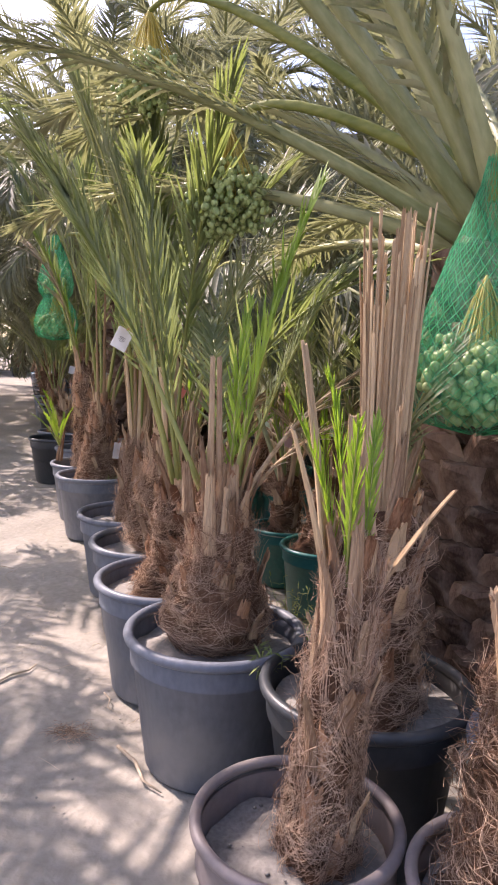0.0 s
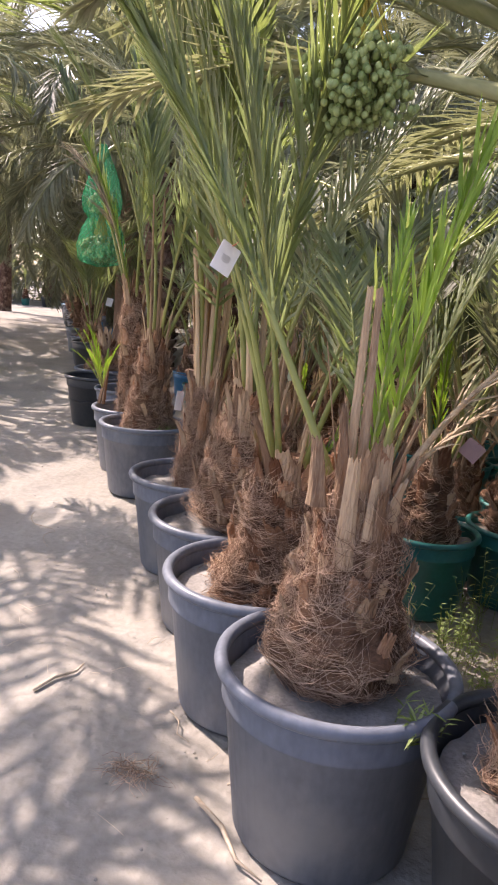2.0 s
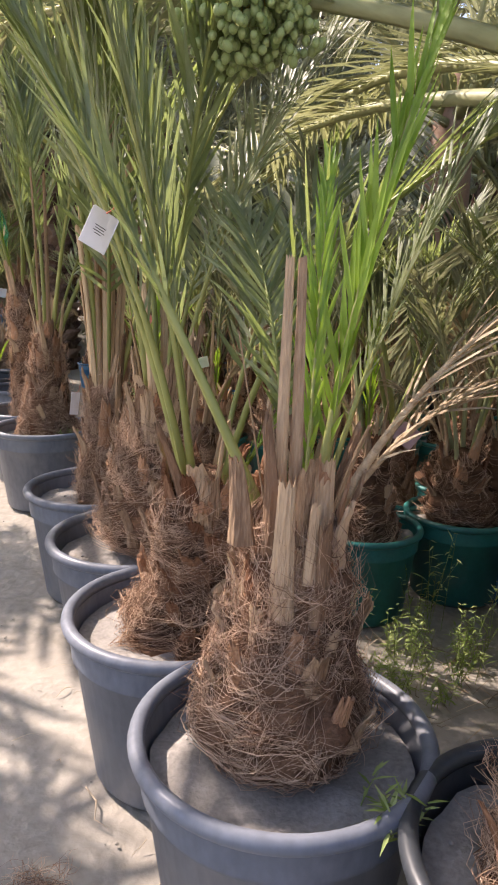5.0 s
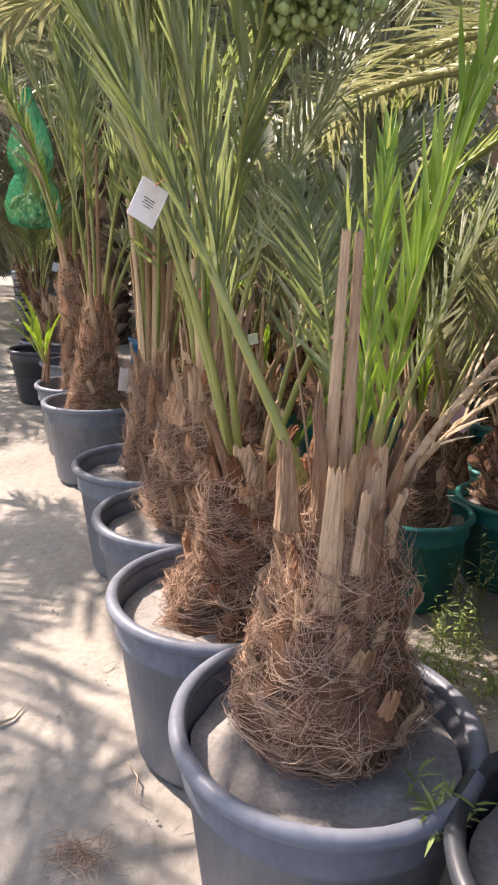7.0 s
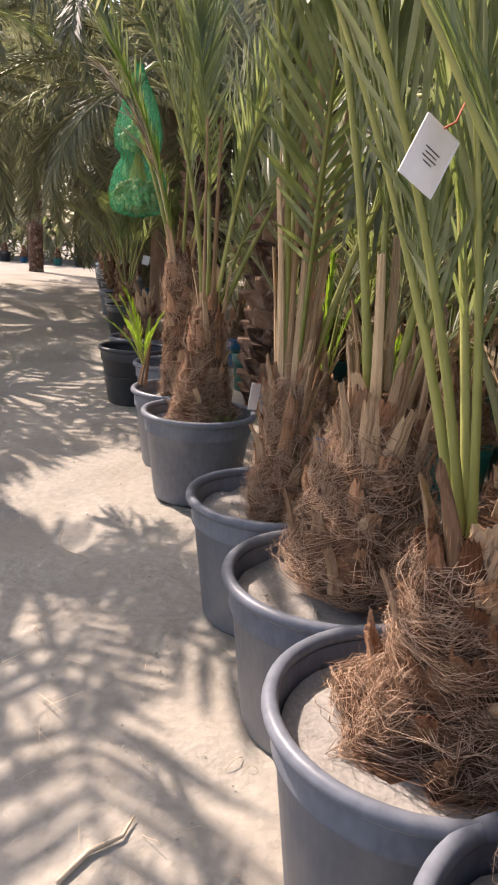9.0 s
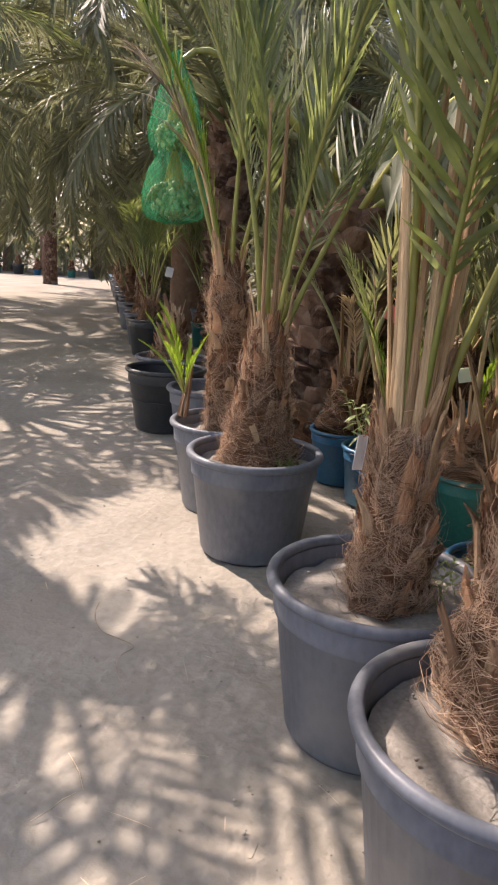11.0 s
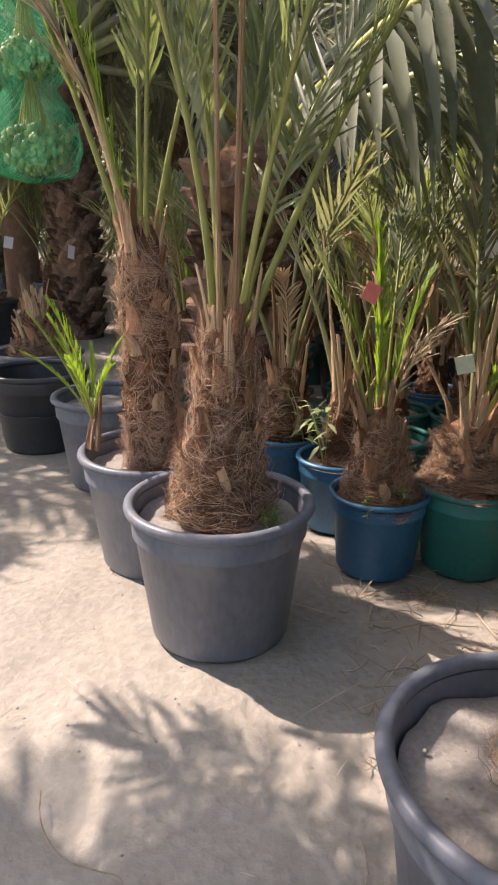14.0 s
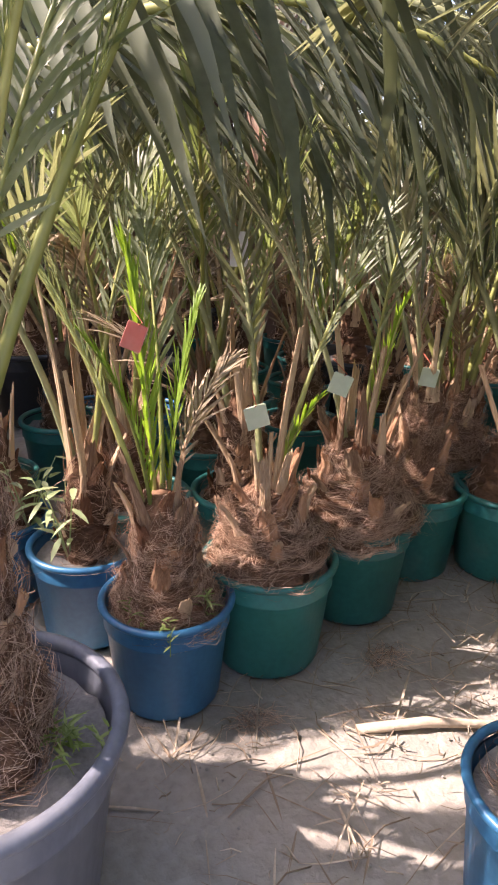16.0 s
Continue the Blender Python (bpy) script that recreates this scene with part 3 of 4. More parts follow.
# ---- ground ----
def ground():
    def steps(a, b, n, c, k):
        u = np.linspace(-1, 1, n)
        w = np.sinh(k * u) / np.sinh(k)
        return np.where(w < 0, c + w * (c - a), c + w * (b - c))
    xs, ys = steps(-420, 420, 260, -1.2, 7.6), steps(-420, 420, 300, 4.0, 7.4)
    s = Shape()
    for yy in ys:
        for xx in xs:
            d = math.hypot(xx + 1.2, yy - 4)
            f = 1 / (1 + (d / 18) ** 2)
            p = Vector((xx, yy, 0))
            z = f * (0.020 * noise.noise(p * 1.3) + 0.012 * noise.noise(p * 4.1) + 0.008 * noise.noise(p * 11) + 0.004 * noise.noise(p * 23) + 0.0025 * noise.noise(p * 37))
            s.v.append(Vector((xx, yy, z - 0.006)))
    w = len(xs)
    for j in range(len(ys) - 1):
        for i in range(w - 1):
            s.face(j * w + i, j * w + i + 1, (j + 1) * w + i + 1, (j + 1) * w + i)
    return tagged(new("ground", s.mesh("ground", [SAND])), "pale trodden sand with scattered litter", "ground", "", "structure")


ground()

# ---- the front row of potted palms along the path ----
R = random.Random(5)

potted_palm(0.214, 1.414, "taupe", "slim", 0.58, 1.05, (4, -3), [(120, 84, YOUNG, 0, 0.46), (170, 85, YOUNG, 1, 0.42), (60, 82, YOUNG, 2, 0.4), (250, 84, YOUNG, 1, 0.4)], 12,
            [(20, 58, 2, 0.62), (100, 84, 0, 0.7), (200, 80, 2, 0.8), (150, 82, 1, 0.8)], 1, "young date palm, mostly dry stalks, in a dusty taupe pot", shift=(0.04, 0.0), fill=0.8)
potted_palm(0.37, 2.0, "black", "tall", 0.9, 0.66, (1, 0), [(60, 84, OPEN, 1, 0.5)], 16,
            [(az, 87.8 + 2.1 * R.random(), 4 + k % 8, R.uniform(0.55, 0.78)) for k, az in enumerate(range(0, 1440, 21))], 2, "date palm with bundled dry stalks in a black pot")
potted_palm(0.90, 1.74, "slate", "bulb", 0.9, 0.9, (0, 0), spray(R, 3, DRY, 78, 87, 0.5), 14, [(40, 80, 1, 0.8), (200, 78, 0, 0.7)], 3)
potted_palm(0.63, 1.30, "taupe", "slim", 1.0, 0.8, (0, 0), [(300, 70, DRY, 1, 0.5)], 12, [(90, 80, 2, 0.8)], 4)

fresh_palm = potted_palm(-0.11, 2.29, "slate", "bulb", 0.75, 1.0, (2, 1),
            [(162, 63, UPRIGHT, 0, 0.98), (20, 83, YOUNG, 0, 1.1), (60, 85, YOUNG, 1, 0.75), (110, 76, OPEN, 1, 0.6), (30, 74, UPRIGHT, 1, 0.6), (8, 64, DRY, 0, 0.62), (20, 58, DRY, 1, 0.5)], 20,
            [(90, 80, 2, 0.7), (150, 86, 2, 0.5), (330, 74, 2, 0.6), (200, 80, 8, 0.35), (60, 78, 11, 0.45)], 5, "date palm with fresh fronds and pale stubs, slate-grey pot", shift=(-0.01, 0.02))
_back = fresh_palm.matrix_basis.inverted()
for _k, (_x, _y, _z, _w, _l, _t) in enumerate([(-0.125, 2.208, 0.72, 0.05, 0.27, -88), (-0.075, 2.212, 0.79, 0.032, 0.15, -70), (-0.135, 2.25, 0.90, 0.026, 0.44, -84), (-0.108, 2.255, 0.90, 0.026, 0.44, -95), (-0.06, 2.24, 0.84, 0.05, 0.17, -75), (-0.2, 2.235, 0.85, 0.05, 0.16, -110)]):
    part("cut_leaf_base", stub_mesh(290 + _k, _l, _w, [STUB], 0.3 if _l < 0.4 else 0.06, 0.5 if _l < 0.4 else 0.3, 0.3 if _l < 0.4 else 0.08), fresh_palm, _back @ pose(_x, _y, _z, 0, 0, _t) @ pose(0, 0, 0, 0, 3, 0), "broad straw-coloured leaf base")
potted_palm(-0.385, 2.77, "slate", "cone", 1.0, 0.72, (0, 6),
            [(235, 68, OPEN, 0, 1.05), (205, 78, UPRIGHT, 2, 0.95), (225, 82, UPRIGHT, 0, 0.85), (180, 76, UPRIGHT, 1, 0.9), (150, 82, UPRIGHT, 0, 0.9), (330, 76, OPEN, 2, 0.9), (60, 74, OPEN, 1, 0.9), (20, 60, YOUNG, 1, 0.5)], 11,
            [(140, 82, 2, 0.6), (300, 75, 2, 0.5)], 6, "green date palm with shaggy trunk in a slate-grey pot", shift=(0.07, 0.03))
potted_palm(-0.60, 3.29, "slate", "bulb", 0.9, 1.0, (2, 0),
            [(120, 84, UPRIGHT, 0, 1.1), (200, 83, UPRIGHT, 1, 1.15), (300, 80, UPRIGHT, 2, 1.05), (30, 78, UPRIGHT, 3, 1.0), (75, 72, OPEN, 1, 1.0)], 22,
            [(250, 84, 0, 0.9), (180, 84, 2, 0.8), (90, 85, 1, 0.8)], 7, shift=(0.06, 0.05))
potted_palm(-0.872, 3.835, "slate", "slim", 0.82, 0.86, (2, -1),
            [(130, 86, UPRIGHT, 0, 1.25), (240, 86, UPRIGHT, 1, 1.2), (10, 76, UPRIGHT, 2, 1.1), (300, 82, OPEN, 0, 1.1)], 15,
            [(230, 87, 3, 0.9), (170, 86, 0, 0.95), (290, 88, 4, 0.95), (310, 87, 5, 1.05), (330, 86, 6, 1.1), (350, 86, 7, 1.0), (20, 87, 4, 1.0), (120, 88, 5, 0.9), (200, 88, 7, 0.8), (260, 88, 6, 0.9)], 8,
            "date palm with long dry stalks in a slate-grey pot", shift=(0.02, 0.0))
potted_palm(-1.465, 4.94, "slate", "cone", 0.8, 1.0, (2, 0),
            [(60, 80, UPRIGHT, 0, 1.15), (10, 68, UPRIGHT, 1, 1.15), (120, 86, UPRIGHT, 2, 1.2), (200, 86, UPRIGHT, 3, 1.15), (330, 80, UPRIGHT, 1, 1.05), (30, 76, OPEN, 0, 1.0)], 13,
            [(210, 84, 2, 0.6), (250, 88, 6, 0.8), (300, 87, 5, 0.9)], 9, "date palm with shaggy conical trunk in a slate-grey pot", shift=(0.0, 0.03))
potted_palm(-1.72, 5.44, "slate", "tall", 0.7, 1.0, (-2, 0),
            [(165, 72, UPRIGHT, 0, 1.1), (190, 81, DRY, 0, 0.95), (100, 82, UPRIGHT, 2, 1.15), (20, 80, UPRIGHT, 3, 1.1), (300, 84, UPRIGHT, 1, 1.1), (220, 80, YOUNG, 1, 1.2)], 14,
            [], 10, "tall shaggy date palm in a slate-grey pot")
potted_palm(-2.05, 6.30, "slate", None, seed=11, label="slate-grey nursery pot filled with sand")
potted_palm(-2.58, 6.88, "black", None, seed=12, label="empty black plastic nursery pot", fill=0.5)
potted_palm(-2.75, 7.48, "slate", "cone", 0.9, 0.6, (0, 0), [], 14, [(0, 80, 2, 0.6)], 13, "cut-back date palm stump in a slate-grey pot")
# the small bright sucker beside the tall trunk

sucker = thing("palm_sucker", pose(-1.95, 5.40, 0.46), "small bright green palm sucker in a pot", "palm sucker")
for _i, (_az, _el, _s) in enumerate([(200, 70, 0.42), (150, 80, 0.45), (260, 62, 0.36), (340, 72, 0.33), (90, 66, 0.3), (175, 58, 0.34), (225, 76, 0.40), (300, 60, 0.3), (130, 64, 0.34)]):
    part("frond", YOUNG[_i % 3], sucker, place(0, 0, 0.12, _az, _el, 10, _s))
part("cut_leaf_base", STUBS[4], sucker, pose(0.01, 0, 0, 0, -8, 180))
part("cut_leaf_base", STUBS[2], sucker, pose(-0.02, 0.01, 0, 0, 6, 40))

# the rest of the front row, down the path
potted_palm(-4.1, 10.45, "black", "slim", 1.1, 0.6, (0, 0), spray(R, 5, SMALL, 66, 84, 1.2), 10, [(0, 84, 0, 1.0)], 20, "small date palm in a black plastic pot")
for _i in range(17):
    _u = 0.9 + _i * 0.98
    _x, _y = -4.1 - 0.46 * _u + 0.05 * math.sin(_i * 2.3), 10.45 + 0.98 * _u
    potted_palm(_x, _y, "pale" if _i > 13 else ("slate", "black")[_i % 2], ("cone", "slim", "tall")[_i % 3], R.uniform(0.9, 1.1), R.uniform(0.7, 1.0), (R.uniform(-4, 4), 0),
                spray(R, 6, SMALL if _i % 3 else OPEN, 62, 86, 1.2), 9, [(_i * 70, 84, _i, 1.0), (_i * 70 + 150, 82, _i + 1, 0.9)], 30 + _i, near=False)
    potted_palm(_x + 0.85 + R.uniform(-0.1, 0.1), _y + 0.4, ("teal", "slate", "blue")[_i % 3], "cone", 0.9, 0.8, (0, 0), spray(R, 5, SMALL, 60, 84, 1.3), 8, [(_i * 50, 84, _i, 1.1)], 60 + _i, near=False)

# ---- the small palms in blue and teal pots behind the row ----
def small_palm(x, y, pot, seed, near=True, trunk=None, fronds=None, splints=True, size=0.8):
    rng = random.Random(4000 + seed)
    kind = trunk or rng.choice(("bulb", "cone", "slim"))
    fr = fronds if fronds is not None else spray(rng, rng.randint(3, 5), SMALL, 66, 86, rng.uniform(0.9, 1.25)) + [(rng.uniform(0, 360), rng.uniform(60, 84), DRY, rng.randrange(3), rng.uniform(0.45, 0.7)) for _ in range(1 if near else 2)] + ([(rng.uniform(0, 360), 80, YOUNG, rng.randrange(3), 0.6)] if rng.random() < 0.4 else [])
    sp = [(rng.uniform(0, 360), rng.uniform(70, 88), rng.randrange(4), rng.uniform(0.5, 0.95)) for _ in range(rng.randint(2, 4))] if splints else []
    return potted_palm(x, y, pot, kind, size * rng.uniform(0.85, 1.05), rng.uniform(0.55, 0.75), (rng.uniform(-5, 5), rng.uniform(-5, 5)), fr, 8 if near else 6, sp, 400 + seed, "", near, 0.86,
                       "small palms in coloured pots")


small_palm(-0.874, 5.364, "blue", 1, 2, "cone", [(100, 85, YOUNG, 0, 0.75), (40, 80, YOUNG, 1, 0.65), (200, 84, YOUNG, 2, 0.6), (160, 76, SMALL, 0, 0.8), (60, 82, SMALL, 2, 0.85), (20, 82, DRY, 1, 0.42)], False, 0.78)
small_palm(-0.52, 5.387, "teal", 2, 2, "bulb", [(20, 70, SMALL, 0, 0.9), (140, 66, DRY, 0, 0.6), (80, 82, SMALL, 1, 1.0), (290, 80, YOUNG, 2, 0.45)], True, 0.95)
small_palm(-0.116, 5.484, "teal", 3, 2, "bulb", [(40, 80, SMALL, 0, 0.9), (160, 78, SMALL, 1, 0.9), (280, 84, YOUNG, 0, 0.6)], True, 0.9)
small_palm(0.262, 5.60, "teal", 4, 2, "cone")
small_palm(0.60, 5.75, "teal", 5, 2, "bulb")
small_palm(-0.97, 5.772, "blue", 6, True, "slim", [(40, 80, SMALL, 0, 1.0), (160, 78, SMALL, 1, 1.0)], True, 0.65)
small_palm(-1.195, 6.105, "blue", 7, True, "bulb", [], True, 0.7)
small_palm(-0.72, 6.0, "teal", 8, True, "slim", [(40, 80, SMALL, 0, 1.0), (160, 78, SMALL, 1, 1.0), (280, 84, SMALL, 0, 0.9)])
small_palm(-0.33, 5.86, "teal", 9, True, "cone", [(40, 80, SMALL, 0, 1.0), (160, 78, SMALL, 1, 1.0), (280, 84, SMALL, 0, 0.9)])
small_palm(-0.22, 6.40, "teal", 10)
small_palm(-0.475, 4.385, "blue", 11, True, "slim", [(20, 70, SMALL, 0, 0.7), (320, 66, DRY, 0, 0.6)])
small_palm(0.22, 3.74, "large_teal", 12, True, "cone")
small_palm(0.66, 3.95, "large_teal", 13, True, "bulb")
small_palm(0.44, 4.25, "teal", 14, True, "slim")
small_palm(-0.03, 4.20, "teal", 15, True, "slim")
small_palm(-1.80, 7.85, "teal", 17)
small_palm(-2.28, 9.1, "blue", 18)
small_palm(0.98, 3.55, "teal", 19)
small_palm(1.15, 4.05, "blue", 20)
_seed = 30
for _j in range(9):
    for _i in range(10):
        _x, _y = -1.1 + _i * 0.50 + R.uniform(-0.09, 0.09) - _j * 0.16, 6.45 + _j * 0.52 + _i * 0.03 + R.uniform(-0.09, 0.09)
        if math.hypot(_x + 1.35, _y - 7.05) < 0.62:
            continue
        _seed += 1
        small_palm(_x, _y, ("teal", "teal", "blue", "black")[R.randrange(4)] if _j else "teal", _seed, _j < 1)
for _j in range(5):
    for _i in range(6):
        _x, _y = 0.85 + _i * 0.52 + R.uniform(-0.1, 0.1) - (0.35 if _j > 2 else 0), 4.0 + _j * 0.46 + _i * 0.05 + R.uniform(-0.08, 0.08)
        if math.hypot(_x - 1.15, _y - 4.05) < 0.3 or (_x < 1.15 and _y > 5.55):
            continue
        _seed += 1
        small_palm(_x, _y, ("teal", "teal", "blue")[R.randrange(3)], _seed, False)


# ---- old date palms ----
def boot_mesh(seed, w, h):
    """One old leaf base of the trunk: a thick wedge, broad below, cut off above."""
    rng = random.Random(seed)
    s, n = Shape(), 6
    for u, ww, out in ((0.0, 0.9, -0.01), (0.25, 1.05, 0.022), (0.6, 1.0, 0.058), (0.88, 0.8, 0.092), (1.0, 0.72, 0.084), (0.93, 0.6, 0.0)):
        for k in range(n):
            c = k / (n - 1) * 2 - 1
            s.v.append(Vector((out * (1 - 0.85 * c * c) + 0.02 * (1 - c * c) + rng.uniform(-0.005, 0.005), c * w * 0.5 * ww, h * u + rng.uniform(-0.01, 0.01) - 0.03 * c * c)))
    for j in range(5):
        for k in range(n - 1):
            q = j * n + k
            s.face(q, q + 1, q + n + 1, q + n)
    for k in (0, n - 1):
        ids = [j * n + k for j in range(6)]
        s.face(*(ids if k == 0 else ids[::-1]))
    return s.mesh("leaf_base", [BOOT], False)


BOOTS = lib(3, lambda k: boot_mesh(300 + k, 0.26, 0.2))


def old_palm(x, y, radius, height, fronds, seed, label, boots=True, lo=-25, hi=75, size=1.0, lean=0.0, old=0.35, extra=(), skip=(), over=1.5, crown=None):
    rng = random.Random(7000 + seed)
    root = thing("date_palm", pose(x, y, 0, 0, lean, 0), label, "palm tree", "old date palms")
    s = Shape()
    s.lathe([(radius * 1.15, -0.05), (radius * 1.05, 0.15), (radius * 0.93, height * 0.5), (radius * 0.9, height * 0.9), (radius * 0.6, height * 1.06), (radius * 0.2, height * 1.15)], 26, 0,
            lambda r, z, w: (r * (1 + 0.08 * noise.noise(Vector((math.cos(w) * 2, math.sin(w) * 2, z * 5 + seed)))), z), True)
    body = part("trunk", s.mesh("trunk", [BARK if boots else BOOT]), root, None, "thick trunk armoured with old leaf bases")
    if boots:
        rows = int(height / 0.125)
        per = max(6, int(2 * math.pi * radius / 0.185))
        for j in range(rows):
            for i in range(per):
                a = 360 * (i + 0.5 * (j % 2) + rng.uniform(-0.08, 0.08)) / per
                z = height * j / rows
                m = pose(0, 0, 0, 0, 0, a) @ Matrix.Translation((radius * 0.9, 0, z)) @ pose(0, 0, 0, rng.uniform(-6, 6), rng.uniform(2, 12), 0) @ Matrix.Scale(rng.uniform(0.9, 1.12), 4)
                part("leaf_base", rng.choice(BOOTS), body, m)
    for i in range(fronds):
        u = i / max(1, fronds - 1)
        az, el = i * 137.5 + rng.uniform(-14, 14), hi + (lo - hi) * u + rng.uniform(-6, 6)
        m = place(radius * 0.55 * math.cos(radians(az)), radius * 0.55 * math.sin(radians(az)), height * (1.08 - 0.12 * u), az, el, rng.uniform(-20, 20), size * rng.uniform(0.85, 1.08))
        mesh = rng.choice(crown or (BIG_OLD if u > 1 - old else BIG))
        if free(mesh, root.matrix_basis @ m, 1.0, 2.2, over) and not any(a < az % 360 < e for a, e in skip) and (not crown or airy(mesh, root.matrix_basis @ m)):
            part("frond", mesh, root, m)
    for az, el, meshes, k, sc in extra:
        m = place(radius * 0.5 * math.cos(radians(az)), radius * 0.5 * math.sin(radians(az)), height, az, el, 0, sc)
        if not crown or airy(meshes[k], root.matrix_basis @ m, 0.22, 0.85):
            part("frond", meshes[k], root, m)
    return root


old_palm(0.97, 2.85, 0.315, 1.72, 20, 1, "stout date palm with arching fronds and a netted bunch", True, 5, 72, 1.0, 0, 0.2,
         [(az, el, BIG_UP, k % 3, 0.72 if el < 35 else 0.9) for k, (az, el) in enumerate([(186, 30), (165, 22), (150, 38), (200, 47), (128, 16), (108, 32), (176, 58), (216, 64), (92, 50), (138, 62)])])
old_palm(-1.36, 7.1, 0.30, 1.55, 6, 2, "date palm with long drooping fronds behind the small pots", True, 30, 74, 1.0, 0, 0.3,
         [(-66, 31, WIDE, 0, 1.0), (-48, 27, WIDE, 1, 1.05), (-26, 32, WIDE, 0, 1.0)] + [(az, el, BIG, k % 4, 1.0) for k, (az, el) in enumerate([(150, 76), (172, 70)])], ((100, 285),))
old_palm(-3.25, 10.9, 0.21, 2.9, 30, 3, "date palm with a brown armoured trunk beside the path", True, 8, 80, 1.2, 0, 0.2, (), (), 1.3)
old_palm(3.2, 5.6, 0.26, 2.4, 11, 4, "date palm with dense fronds behind the nursery pots", False, -20, 75)
old_palm(1.5, 8.6, 0.26, 2.9, 26, 5, "date palm with dense fronds behind the nursery pots", False, -15, 82, 1.15)
old_palm(4.6, 8.2, 0.26, 2.4, 15, 6, "date palm with dense fronds behind the nursery pots", False, -25, 75)
old_palm(-0.4, 12.2, 0.26, 2.9, 26, 7, "date palm with dense fronds behind the nursery pots", False, -15, 82, 1.15)
old_palm(3.0, 12.5, 0.26, 2.9, 26, 8, "date palm with dense fronds behind the nursery pots", False, -15, 82, 1.15)
old_palm(-2.3, 14.6, 0.24, 5.3, 34, 16, "tall date palm with dense fronds behind the nursery pots", False, -40, 80, 1.25)
old_palm(-4.7, 13.6, 0.24, 5.0, 34, 17, "tall date palm with dense fronds behind the nursery pots", False, -40, 80, 1.25)
old_palm(-5.3, 15.3, 0.22, 3.5, 40, 9, "date palm arching over the sandy path", False, -45, 65, 1.25, 0, 0.6, (), (), 1.2)
old_palm(-7.7, 20.5, 0.22, 3.8, 54, 10, "date palm arching over the sandy path", False, -45, 65, 1.25, 0, 0.6, (), (), 1.2)
for _i, (_x, _y, _h) in enumerate([(-3.4, 19.5, 7.2), (0.6, 17.5, 6.6), (-6.6, 24.5, 8.6), (4.2, 16.0, 6.4), (-10.2, 27.5, 9.2), (-13.8, 25.5, 8.4)]):
    old_palm(_x, _y, 0.24, _h, 40, 40 + _i, "tall date palm with dense grey-green fronds in the distance", False, -50, 80, 1.45)
# the row on the other side of the path, whose fronds hang over it
old_palm(-4.48, 5.52, 0.25, 3.2, 60, 11, "date palm hanging over the far side of the path", False, -12, 65, 0.72, 0, 0.4,
         [(az, el, AIRY, k % 4, 0.42) for k, (az, el) in enumerate([(292, 20), (316, 12), (336, 30), (358, 22), (282, 50)])] + [(az, el, AIRY, k % 4, sc) for k, (az, el, sc) in enumerate([(346, 2, 0.42), (354, -12, 0.36), (1, 8, 0.5), (5, -6, 0.4), (338, -8, 0.4), (350, 14, 0.5), (10, -6, 0.35), (6, -25, 0.42), (3, -15, 0.5), (12, -20, 0.3), (358, -22, 0.5), (8, 5, 0.42), (340, 10, 0.62), (345, -4, 0.58), (327, 8, 0.72), (336, 18, 0.6), (343, 24, 0.66), (350, 4, 0.56), (341, -8, 0.62)])], (), 1.7, AIRY)
old_palm(-6.6, 8.48, 0.25, 3.3, 40, 12, "date palm hanging over the far side of the path", False, -35, 62, 0.9, 0, 0.7,
         [(az, el, BIG_OLD, k % 3, 1.12) for k, (az, el) in enumerate([(300, 28), (318, 20), (332, 34), (345, 22), (358, 30), (10, 18), (22, 36), (35, 24), (48, 30)])], (), 1.25, AIRY)
old_palm(-8.6, 13.0, 0.25, 3.6, 54, 13, "date palm hanging over the far side of the path", False, -35, 62, 1.25, 0, 0.7, (), (), 1.25)
old_palm(-11.4, 17.6, 0.25, 3.8, 54, 14, "date palm hanging over the far side of the path", False, -35, 62, 1.25, 0, 0.7, (), (), 1.25)
old_palm(-3.76, 2.66, 0.25, 3.0, 54, 15, "date palm hanging over the far side of the path", False, -12, 65, 0.74, 0, 0.4,
         [(az, el, AIRY, k % 4, sc) for k, (az, el, sc) in enumerate([(46, -4, 0.55), (33, -10, 0.5), (62, -2, 0.5), (52, 12, 0.6)])], (), 1.7, AIRY)
# palms and pots that close the end of the path
for _i in range(9):
    _x, _y = -24 + _i * 2.6, 33.5 + 0.5 * math.sin(_i * 2.1) + (2.5 if _i > 5 else 0)
    old_palm(_x, _y + 1.0, 0.24, 2.2, 22, 20 + _i, "dark date palm at the end of the path", False, -35, 70)
for _i in range(12):
    potted_palm(-23 + _i * 0.95, 32.2 + 0.2 * math.sin(_i * 1.7), ("black", "blue", "slate", "teal")[_i % 4], "cone", 1.0, 0.8, (0, 0), spray(R, 5, SMALL, 60, 84, 1.4), 6, [], 100 + _i, near=False)


# ---- date bunches ----
def arch(a, mid, b, n=10):
    a, mid, b = Vector(a), Vector(mid), Vector(b)
    return [a * (1 - u) ** 2 + mid * (2 * u * (1 - u)) + b * u * u for u in [i / (n - 1) for i in range(n)]]



def date_meshes():
    made = []
    for k in range(3):
        s = Shape()
        s.ball((0, 0, 0), 1.0, 1.08 + 0.08 * k, 0, 8, 6)
        made.append(s.mesh("date", [DATE]))
    return made


DATES = date_meshes()


